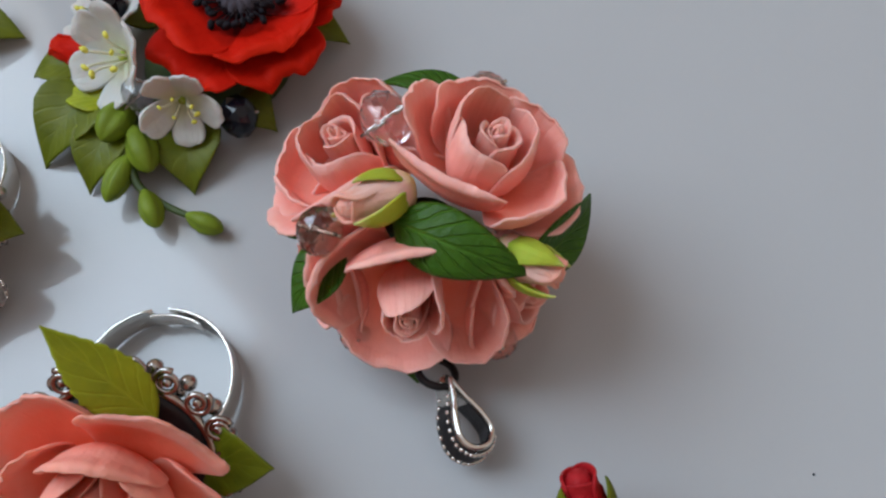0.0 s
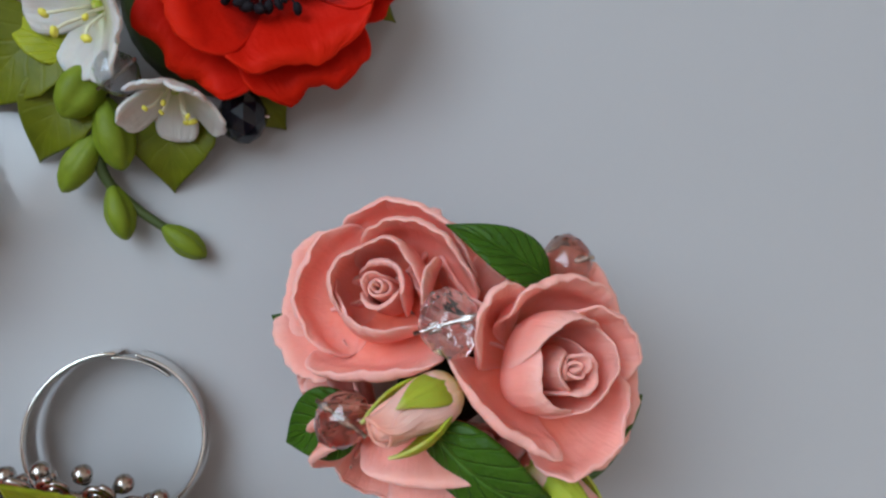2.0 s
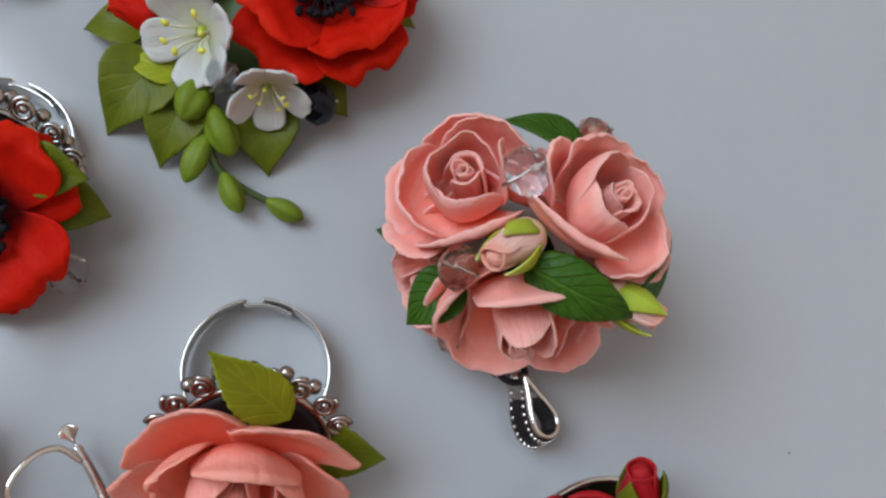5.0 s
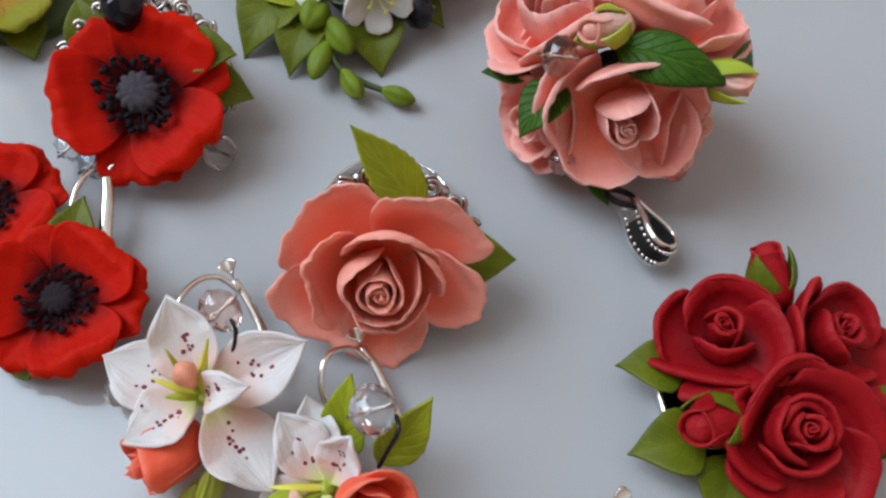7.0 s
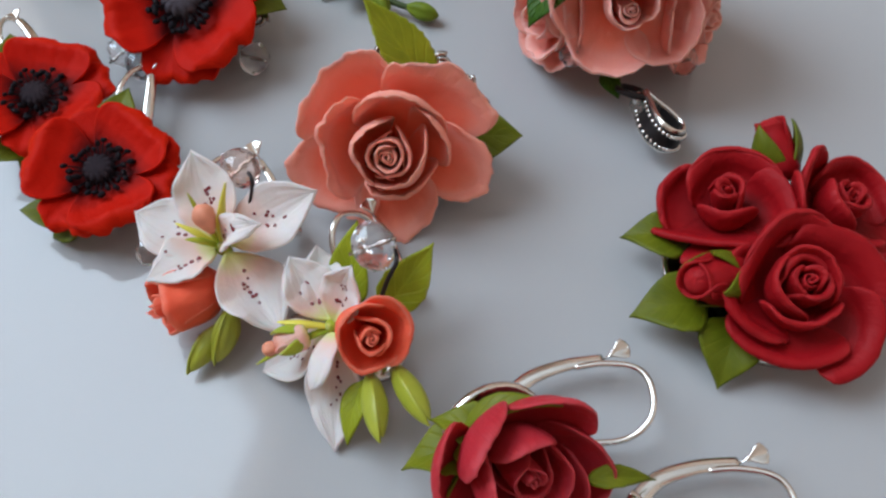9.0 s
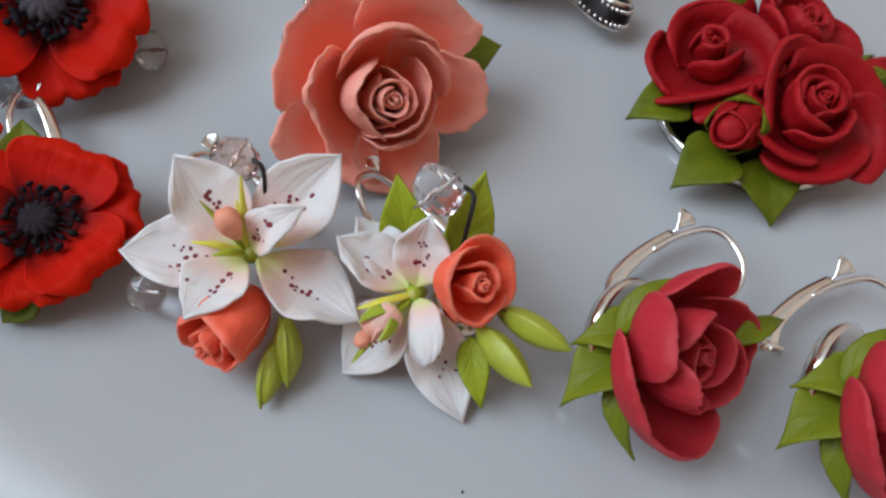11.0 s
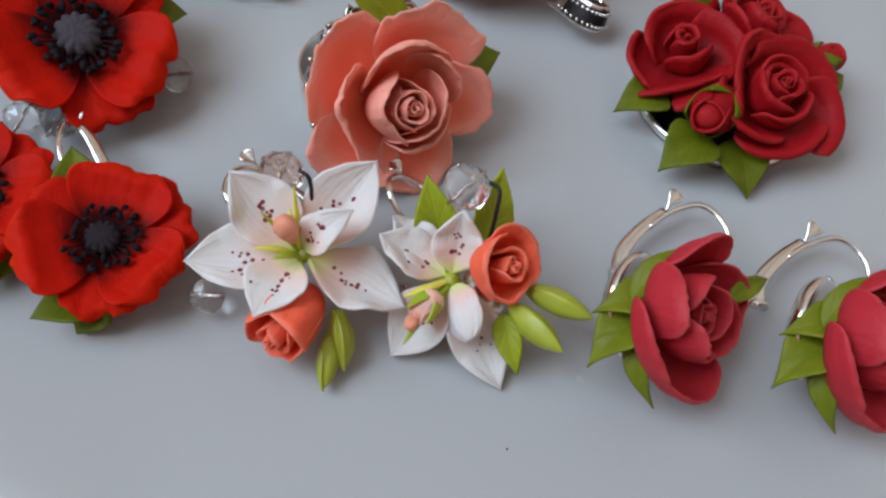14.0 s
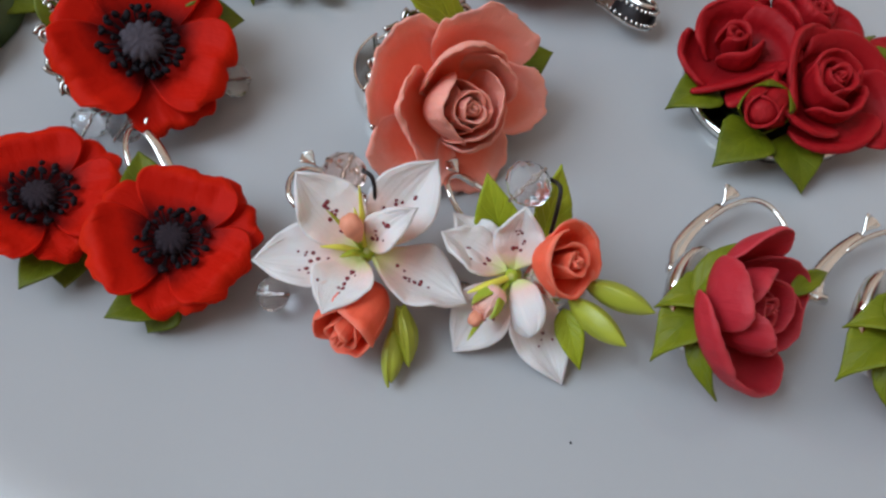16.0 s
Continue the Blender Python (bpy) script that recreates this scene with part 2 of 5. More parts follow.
def curve(points, n=24, closed=False):
    """A smooth line through points (Catmull-Rom)."""
    p = np.asarray(points, float)
    k = len(p)
    out = []
    spans = k if closed else k - 1
    each = max(2, n // spans)
    for i in range(spans):
        if closed:
            a, b, c, d = (p[(i + j) % k] for j in (-1, 0, 1, 2))
        else:
            a, b, c, d = p[max(i - 1, 0)], p[i], p[i + 1], p[min(i + 2, k - 1)]
        for t in np.linspace(0, 1, each, endpoint=False):
            out.append(0.5 * (2 * b + (c - a) * t + (2 * a - 5 * b + 4 * c - d) * t**2 + (3 * b - 3 * c + d - a) * t**3))
    if not closed:
        out.append(p[-1])
    return np.array(out)


def basis(axis, roll=0.0, up=(0, 1, 0)):
    """Columns x, y, z with z along axis, turned by roll degrees about it; y leans towards `up`."""
    z = norm(axis)
    x = np.cross(up, z)
    x = norm(x) if np.linalg.norm(x) > 1e-3 else norm(np.cross((1, 0, 0.2), z))
    y = np.cross(z, x)
    c, s = math.cos(radians(roll)), math.sin(radians(roll))
    return np.stack([c * x + s * y, c * y - s * x, z], 1)


def placed(shape, centre, axis=(0, 0, 1), roll=0.0, size=1.0, up=(0, 1, 0)):
    p, f, uv = shape
    return (p * size) @ basis(axis, roll, up).T + np.asarray(centre, float), f, uv


def lathe(profile, n=20, ridges=0, deep=0.0):
    """A turned body about z from (radius, height) pairs, bottom to top."""
    prof = np.asarray(profile, float)
    a = np.linspace(0, 2 * np.pi, n, endpoint=False)
    wave = 1 - deep * np.abs(np.cos(ridges * a / 2)) ** 5 if ridges else np.ones(n)
    p = np.concatenate([np.stack([r * np.cos(a) * wave, r * np.sin(a) * wave, np.full(n, z)], -1) for r, z in prof])
    m = len(prof)
    faces = [(k * n + s, k * n + (s + 1) % n, (k + 1) * n + (s + 1) % n, (k + 1) * n + s) for k in range(m - 1) for s in range(n)]
    faces += [tuple(range(n))[::-1], tuple(range((m - 1) * n, m * n))]
    uv = np.stack([np.tile(np.arange(n) / n, m), np.repeat(np.linspace(0, 1, m), n)], -1)
    return p, faces, uv


def ball(radius, n=12, rings=7, squash=1.0):
    t = np.linspace(0.06, np.pi - 0.06, rings)
    return lathe([(radius * math.sin(a), -radius * squash * math.cos(a)) for a in t], n)


def part(name, shape, material, parent, label="", smooth=True):
    """Links a shape, given in millimetres of the whole table, as one mesh under a thing or a part."""
    top = parent
    while top.parent:
        top = top.parent
    p, faces, uv = shape
    mesh = bpy.data.meshes.new(name)
    mesh.from_pydata((np.asarray(p) * 0.001 - np.array(top.location)).tolist(), [], faces)
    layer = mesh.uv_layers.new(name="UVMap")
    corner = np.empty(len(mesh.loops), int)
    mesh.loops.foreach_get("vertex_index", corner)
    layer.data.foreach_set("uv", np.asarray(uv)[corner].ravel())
    mesh.materials.append(material)
    if smooth:
        mesh.polygons.foreach_set("use_smooth", [True] * len(mesh.polygons))
    mesh.update()
    ob = new(name, mesh)
    ob.parent = parent
    if label:
        tagged(ob, label)
    return ob


def thing(name, x, y, label, category, group=""):
    """An Empty on the table, at millimetres x and y, that holds a thing's parts."""
    ob = new(name)
    ob.empty_display_size = 0.004
    ob.location = (x * 0.001, y * 0.001, 0)
    return tagged(ob, label, category, group)


# ---- clay flowers ----
def petal_surface(frame_m, centre, az, reach, rise, width, cup=1.0, lip=0.0, root=0.6, belly=0.0, ruffle=0.0, seed=0.0, wide_at=0.58, crinkle=0.0):
    """The surface of one petal: from the flower's axis outwards to `reach` and up to `rise`, cupped round the axis, its rim rolled
    outwards by lip. cup: how tightly it bends inwards at its sides."""
    ca, sa = math.cos(radians(az)), math.sin(radians(az))
    bend = max(reach / max(cup, 0.05), width * 0.62)
    bowl = min(max(0.95 - belly, 0.0), 0.95)

    def profile(u):
        return root + (reach - root) * ((1 - bowl) * u + bowl * np.sin(np.pi / 2 * u)), rise * ((1 - bowl) * u + bowl * (1 - np.cos(np.pi / 2 * u)))

    def fn(u, v):
        k = np.clip((u - wide_at) / (1 - wide_at), 0, 1) * 0.97
        w = np.where(u < wide_at, 0.36 + 0.64 * np.sin(np.pi / 2 * u / wide_at), (1 - k**2.4) ** 0.45)
        r, z = profile(u)
        (r1, z1), (r0, z0) = profile(u + 0.01), profile(np.maximum(u - 0.01, 0.001))
        dr, dz = r1 - r0, z1 - z0
        size = np.hypot(dr, dz) + 1e-6
        lean, stand = dr / size, dz / size
        angle = v * width * w / bend
        side = bend * np.sin(angle)
        over = np.clip((u - 0.70) / 0.30, 0, 1)
        q = v * w
        wave = ruffle * u**2 * (np.sin(q * 5.1 + seed * 5.3) * 0.55 + np.sin(q * 9.3 + seed * 2.7) * 0.45 * np.abs(q) + 0.22 * np.sin(q * 17 + u * 3 + seed))
        wave = wave + crinkle * u**5 * (np.sin(q * 15 + seed * 11) + 0.7 * np.sin(q * 26 + seed * 5 + u * 4))
        roll = over**1.3 * 2.0
        side_lip = (np.abs(v) ** 3.5) * np.clip(u * 1.7 - 0.5, 0, 1) * 0.7
        outward = np.maximum(lip * 1.1 * (1 - np.cos(roll)), lip * side_lip)
        back = lip * 0.9 * (roll - np.sin(roll))
        inward = bend * (1 - np.cos(angle)) * 0.92 - outward + wave
        x = r - inward * stand - back * lean
        z = z + inward * lean - back * stand
        edge = 1 + ruffle / max(width, 0.1) * u * (0.32 * np.sin(q * 8 + seed * 3) + 0.07 * np.sin(q * 21 + seed * 7))
        local = np.stack([x * edge * ca - side * sa, x * edge * sa + side * ca, z], -1)
        return local @ frame_m.T + centre

    return fn


def rolled_heart(frame_m, centre, radius, height, turns=2.3, seed=0.0, lean=0.05):
    """The tightly rolled middle of a rose: one spiral strip."""

    def fn(u, v):
        k = (v + 1) / 2
        a = k * turns * 2 * np.pi + seed
        r = radius * (0.10 + 0.90 * k**0.8) * (0.62 + 0.38 * np.sin(np.pi * (0.25 + 0.55 * u)))
        r = r * (1 + 0.11 * np.sin(2 * a + seed * 3) + 0.06 * np.sin(3 * a + seed))
        r = r + radius * lean * np.clip(u - 0.8, 0, 1) * 5 * k
        z = height * u * (0.97 - 0.12 * k + 0.05 * np.sin(a * 1.5 + seed))
        return np.stack([r * np.cos(a), r * np.sin(a), z], -1) @ frame_m.T + centre

    return fn


def petal_rows(rng, rows, roll):
    """Plans of petals from rows of (count, reach, rise, width, cup, lip, ruffle, belly), each row turned against the last."""
    turn, plans = roll, []
    for count, reach, rise, width, cup, lip, ruffle, belly in rows:
        for k in range(count):
            plans.append(dict(az=turn + 360 * k / count + rng.uniform(-9, 9), reach=reach * rng.uniform(0.94, 1.06), rise=rise * rng.uniform(0.92, 1.08), width=width * rng.uniform(0.94, 1.06), cup=cup, lip=lip * rng.uniform(0.75, 1.25), ruffle=ruffle, belly=belly, seed=rng.uniform(0, 9)))
        turn += 180 / count + 17
    return plans


def shaped(low, mid, high, **shape):
    """Plan of a petal by three points of its rim, each (azimuth, reach, rise) about the flower's axis, anticlockwise."""
    return dict(low=low, mid=mid, high=high, **shape)


def fan(rng, count, turn, reach, rise, half, **shape):
    """Plans of `count` petals in a loose ring, each `half` degrees wide to either side."""
    plans = []
    for k in range(count):
        az, r, z = turn + 360 * k / count + rng.uniform(-8, 8), reach * rng.uniform(0.92, 1.08), rise * rng.uniform(0.9, 1.08)
        plans.append(shaped((az - half, r * 0.92, z * rng.uniform(0.82, 0.96)), (az, r, z), (az + half, r * 0.92, z * rng.uniform(0.82, 0.96)), seed=rng.uniform(0, 9), **shape))
    return plans


def bud(turn, out, high, seed, count=3, lip=0.015):
    """Plans of the petals that clasp the heart of a rose like a bud, each a little wider and lower than the last."""
    rng = random.Random(seed)
    plans = []
    for k in range(count):
        az, r, z = turn + 137 * k + rng.uniform(-10, 10), out * (0.55 + 0.45 * k / max(count - 1, 1)), high * (1.0 - 0.03 * k)
        plans.append(shaped((az - 84, r * 0.96, z * 0.95), (az, r, z), (az + 84, r * 1.08, z * 0.92), cr=1.5, ca=0.36, lip=lip * (1 + k), lip_from=0.88, ruffle=0.006, crinkle=0.003, rnd=0.10, seed=rng.uniform(0, 9)))
    return plans


def bloom_petal(m, base, size, low, mid, high, cr=0.95, ca=0.22, lip=0.0, lip_from=0.72, ruffle=0.020, crinkle=0.006, jag=0.0035, rnd=0.20, root=0.12, seed=0.0, broad=1.14):
    """The surface of a hand-shaped petal: from the flower's foot out to `cr` of its reach, then up to a rim through three points.
    lip rolls the rim outwards; ruffle and crinkle are its long and short waves; jag roughens its edge."""
    rim = np.array([[r * math.cos(radians(a)), r * math.sin(radians(a)), z] for a, r, z in (low, mid, high)]) * size
    heart = np.array([*norm(rim[1] * (1, 1, 0))[:2], 0.0])

    def fn(u, v):
        w = v * broad
        a, b, c = (x[..., None] for x in (w * (w - 1) / 2, 1 - w**2, w * (w + 1) / 2))
        q = a * rim[0] + b * rim[1] + c * rim[2]
        flat = q * (1, 1, 0)
        out = flat / np.maximum(np.linalg.norm(flat, axis=-1, keepdims=True), 1e-6)
        foot = (heart * 0.5 + out * 0.5) * root * size
        belly = foot + (flat - foot) * cr * 0.96 + q * (0, 0, ca * 0.25)
        chest = foot + (flat - foot) * (cr * 0.55 + 0.55) + q * (0, 0, ca + 0.38)
        edge = (1 - (0.78 + rnd) * np.minimum(np.abs(v), 0.99) ** 4) ** 0.32 + jag * (np.sin(v * 21 + seed * 9) + 0.7 * np.sin(v * 43 + seed * 4) - 0.8)
        k = (u * edge)[..., None]
        p = foot * (1 - k) ** 3 + belly * 3 * k * (1 - k) ** 2 + chest * 3 * k**2 * (1 - k) + q * k**3
        over = np.clip((k - lip_from) / (1 - lip_from), 0, 1)
        wave = ruffle * (np.sin(v * 3.7 + seed * 5.3) * 0.6 + np.sin(v * 8.3 + seed * 2.7) * 0.4) * u**3 + crinkle * (np.sin(v * 15 + seed * 11) + 0.7 * np.sin(v * 29 + seed * 5 + u * 4)) * u**4 + ruffle * 0.45 * np.sin(v * 5.3 + seed * 3 + u * 2) * np.sin(u * 6.5 + seed * 2) * u
        curl = over**1.3 * 2.1
        p = p + out * (lip * size * np.sin(curl) + (wave * size * 0.8)[..., None]) + np.array([0, 0, 1.0]) * ((wave * size * 0.5)[..., None] - lip * size * 0.8 * (1 - np.cos(curl)))
        return p @ m.T + base

    return fn


def rose(parent, tip, axis, size, material, petals, drop=0.62, thick=0.5, heart=0.13, turns=2.2, seed=1, up=(0, 1, 0), label="", fine=1.0):
    """A clay rose whose rolled heart shows at `tip` and faces along axis: the heart is a part, each petal a part of it."""
    m = basis(axis, 0.0, up)
    base = np.asarray(tip, float) - m[:, 2] * size * drop
    core = sheet(rolled_heart(m, base, size * heart, size * (drop + 0.01), turns, seed=seed), 7, 64, size * heart * 0.27, 0.7)
    head = part("rose", core, material, parent, label)
    for plan in petals:
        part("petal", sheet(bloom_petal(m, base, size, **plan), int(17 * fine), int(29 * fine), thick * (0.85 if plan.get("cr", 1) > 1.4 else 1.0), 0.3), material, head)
    return head


def leaf_surface(base, tip, up, width, fold=0.25, arch=0.12, droop=0.0, teeth=0.0, wide_at=0.34, count=9, twist=0.0, keen=1.15):
    base, tip = np.asarray(base, float), np.asarray(tip, float)
    along = tip - base
    length = np.linalg.norm(along)
    e1 = along / length
    e3 = np.asarray(up, float)
    e3 = norm(e3 - e1 * (e3 @ e1))
    e2 = np.cross(e3, e1)
    a = keen
    b = a * wide_at / (1 - wide_at)

    def fn(u, v):
        k = np.clip(u, 0.004, 0.996)
        w = (k / wide_at) ** b * ((1 - k) / (1 - wide_at)) ** a * width / 2
        saw = 1 + teeth * np.abs(v) ** 3 * (np.abs(((u * count) % 1.0) - 0.5) - 0.25) * 2
        y = v * w * saw
        z = fold * np.abs(v) ** 1.3 * w + arch * length * 4 * u * (1 - u) - droop * length * u**2 + twist * v * w * u
        return base + (u * length)[..., None] * e1 + y[..., None] * e2 + z[..., None] * e3

    return fn


def leaf(parent, base, tip, up, width, material=None, thick=0.5, name="leaf", nu=18, nv=11, label="", **shape):
    return part(name, sheet(leaf_surface(base, tip, up, width, **shape), nu, nv, thick, 0.5), material or LEAF, parent, label)


def rosebud(parent, base, tip, radius, material, sepals=3, sepal_material=None, seed=1, cover=0.75, label="", name="rosebud"):
    """A closed bud: a twisted teardrop of wrapped petals, clasped by sepals, each a part."""
    base, tip = np.asarray(base, float), np.asarray(tip, float)
    length = np.linalg.norm(tip - base)
    m = basis(tip - base)
    rng = random.Random(seed)
    prof = [(0.25, 0.0), (0.72, 0.10), (0.98, 0.30), (0.98, 0.48), (0.80, 0.70), (0.52, 0.88), (0.30, 0.96)]
    body = lathe([(r * radius * 0.9, z * length) for r, z in prof], 18)
    bud = part(name, (body[0] @ m.T + base, body[1], body[2]), material, parent, label)
    for k in range(3):
        fn = petal_surface(m, base, az=120 * k + seed * 40, reach=radius * 0.42, rise=length * (1.0 - 0.04 * k), width=radius * 1.25, cup=1.15, root=radius * 0.55, belly=0.0, lip=0.10 * radius, seed=seed + k)
        grown = lambda u, v, fn=fn: fn(u, v) + (np.sin(np.pi * np.clip(u * 1.05, 0, 1)) ** 1.2 * radius * 0.52)[..., None] * (m @ np.array([math.cos(radians(120 * k + seed * 40)), math.sin(radians(120 * k + seed * 40)), 0]))
        part("petal", sheet(grown, 11, 11, 0.4), material, bud)
    for k in range(sepals):
        a = 2 * np.pi * (k + 0.5) / sepals + seed
        out = m @ np.array([math.cos(a), math.sin(a), 0.0])
        start = base + out * radius * 0.45 - m[:, 2] * 0.2
        end = base + m[:, 2] * length * cover * rng.uniform(0.85, 1.1) + out * radius * 0.95
        part("sepal", sheet(leaf_surface(start, end, out, radius * 1.45, fold=-0.5, arch=0.17, wide_at=0.36), 11, 9, 0.35), sepal_material or SEPAL, bud)
    return bud


def green_bud(parent, base, tip, radius, material=None, label="", name="bud"):
    """A plump closed green bud with pressed seams."""
    base, tip = np.asarray(base, float), np.asarray(tip, float)
    length = np.linalg.norm(tip - base)
    prof = [(0.12, 0), (0.42, 0.08), (0.78, 0.25), (1.0, 0.48), (0.96, 0.64), (0.72, 0.83), (0.36, 0.95), (0.08, 1.0)]
    body = lathe([(r * radius, z * length) for r, z in prof], 42, 3, 0.20)
    m = basis(tip - base)
    return part(name, (body[0] @ m.T + base, body[1], body[2]), material or BUD_GREEN, parent, label)


def faceted(radius, squash=0.82):
    """A faceted glass bead about z with a bore at its poles."""
    rows = [(0.30, -1.0), (0.72, -0.72), (0.985, -0.26), (0.985, 0.26), (0.72, 0.72), (0.30, 1.0)]
    n, points, faces = 10, [], []
    for k, (r, z) in enumerate(rows):
        a = np.linspace(0, 2 * np.pi, n, endpoint=False) + (np.pi / n) * (k % 2)
        points.append(np.stack([radius * r * np.cos(a), radius * r * np.sin(a), np.full(n, radius * squash * z)], -1))
    for k in range(len(rows) - 1):
        for s in range(n):
            a, b = k * n + s, k * n + (s + 1) % n
            c, d = (k + 1) * n + s, (k + 1) * n + (s + 1) % n
            faces += [(a, b, c), (b, d, c)] if k % 2 == 0 else [(a, b, d), (a, d, c)]
    faces += [tuple(range(n))[::-1], tuple(range((len(rows) - 1) * n, len(rows) * n))]
    p = np.concatenate(points)
    return p, faces, np.zeros((len(p), 2))


def bead(parent, centre, axis, radius, material, pin=True, label="faceted crystal bead", hook=None):
    """A faceted bead with its wire pin as a part."""
    ob = part("bead", placed(faceted(radius), centre, axis), material, parent, label, smooth=False)
    if pin:
        a = norm(axis)
        c = np.asarray(centre, float)
        stem = tube([c - a * radius * 1.05, c, c + a * radius * 0.95], 0.22, 6)
        part("pin", stem, OLD_SILVER, ob)
    if hook is not None:
        part("hook", tube(curve(hook, 18), 0.28, 7), TARNISH, ob)
    return ob


def stamens(parent, centre, m, count, reach, rise, seed, spread=(0.75, 1.15), head=0.55, filament=0.16, head_material=None, filament_material=None):
    """A ring of stamens: each filament a part, its anther a part of it."""
    rng = random.Random(seed)
    for k in range(count):
        a = 2 * np.pi * (k + rng.uniform(-0.35, 0.35)) / count
        r = reach * rng.uniform(*spread)
        z = rise * rng.uniform(0.7, 1.2)
        out = np.array([math.cos(a), math.sin(a), 0])
        line = [out * reach * 0.3, out * r * 0.65 + (0, 0, z * 0.75), out * r + (0, 0, z)]
        path = curve(line, 6) @ m.T + centre
        stalk = part("filament", tube(path, filament, 5), filament_material or ANTHER, parent)
        spin = basis((rng.uniform(-1, 1), rng.uniform(-1, 1), 0.4))
        p, f, uv = ball(head * rng.uniform(0.8, 1.15), 8, 5, 1.5)
        part("anther", (p @ spin.T + path[-1], f, uv), head_material or ANTHER, stalk)


def poppy(parent, centre, axis, size, roll=0.0, seed=1, rows=None, eye=0.235, count=30, thick=0.5, up=(0, 1, 0), label="", extra=(), eye_material=None):
    """A scarlet poppy: petals, a ridged grey eye and a ring of black stamens. centre: the foot of the eye."""
    rng = random.Random(seed)
    m = basis(axis, 0.0, up)
    c = np.asarray(centre, float)
    dome = lathe([(eye * size * r, eye * size * z) for r, z in ((0.55, -0.2), (0.95, 0.10), (1.0, 0.35), (0.90, 0.62), (0.62, 0.78), (0.22, 0.80))], 72, 12, 0.16)
    head = part("poppy", (dome[0] @ m.T + c, dome[1], dome[2]), eye_material or POPPY_EYE, parent, label)
    rows = rows or [(3, 0.92, 0.34, 0.70, 0.6, 0.10, 0.03, 0.35), (3, 1.0, 0.20, 0.70, 0.5, 0.10, 0.035, 0.35)]
    plans = petal_rows(rng, rows, roll)
    for k, plan in enumerate(plans + list(extra)):
        scaled = {q: (v * size if q in ("reach", "rise", "width", "lip", "ruffle", "root", "crinkle") else v) for q, v in plan.items()}
        scaled.setdefault("crinkle", 0.012 * size)
        scaled.setdefault("root", 0.10 * size)
        scaled.setdefault("wide_at", 0.58)
        part("petal", sheet(petal_surface(m, c - m[:, 2] * size * (0.02 + 0.03 * (k // 3)), **scaled), 16, 27, thick), SCARLET, head)
    stamens(head, c, m, count, size * 0.40, size * 0.17, seed + 5, spread=(0.74, 1.16), head=size * 0.040, filament=size * 0.010)
    return head


# ---- findings of metal ----
def circle(centre, axis, radius, n=20, start=0.0, sweep=360.0):
    m = basis(axis)
    a = np.radians(np.linspace(start, start + sweep, n, endpoint=sweep < 360))
    return np.stack([radius * np.cos(a), radius * np.sin(a), 0 * a], -1) @ m.T + np.asarray(centre, float)


def leverback(parent, hoop, lever, flap, broad=1.0):
    """A leverback: the bent ear wire, the sprung lever with its flared end, and the hinge pin."""
    part("ear_wire", tube(curve(hoop, 30), 0.42, 9), SILVER, parent, "bright silver ear wire")
    path = curve(lever, 20)
    arm = part("lever", tube(path, np.linspace(0.75, 0.55, len(path)) * broad, 10, flat=0.5, up=(0.3, 0.2, 1)), SILVER, parent)
    part("lever_tip", sheet(leaf_surface(path[-1], flap, (0.2, -0.3, 1), 2.4, fold=0.5, arch=0.05, wide_at=0.75), 7, 5, 0.35), SILVER, arm)
    part("hinge", placed(lathe([(0.62, -1.3), (0.75, -1.2), (0.75, 1.2), (0.62, 1.3)], 14), path[0], np.cross(path[1] - path[0], (0.3, 0.2, 1))), SILVER, arm)


def ring_band(parent, centre, axis, radius, width, gap, up=(0, 1, 0)):
    """An open adjustable ring band whose stepped tongue slides inside its other end."""
    m = basis(axis, 0.0, up)
    c = np.asarray(centre, float)

    def strip(a0, a1, r0, r1, w0, w1):
        def fn(u, v):
            a = np.radians(a0 + u * (a1 - a0))
            r = r0 + (r1 - r0) * u
            z = v * (w0 + (w1 - w0) * u) / 2
            return np.stack([r * np.cos(a), r * np.sin(a), z], -1) @ m.T + c

        return sheet(fn, 64, 5, 0.45, 0.8)

    band = part("band", strip(gap + 6, gap + 352, radius, radius, width, width), SILVER, parent, "polished silver adjustable band")
    part("tongue", strip(gap + 8, gap - 34, radius - 0.55, radius - 0.7, width * 0.72, width * 0.66), SILVER, band)
    return band


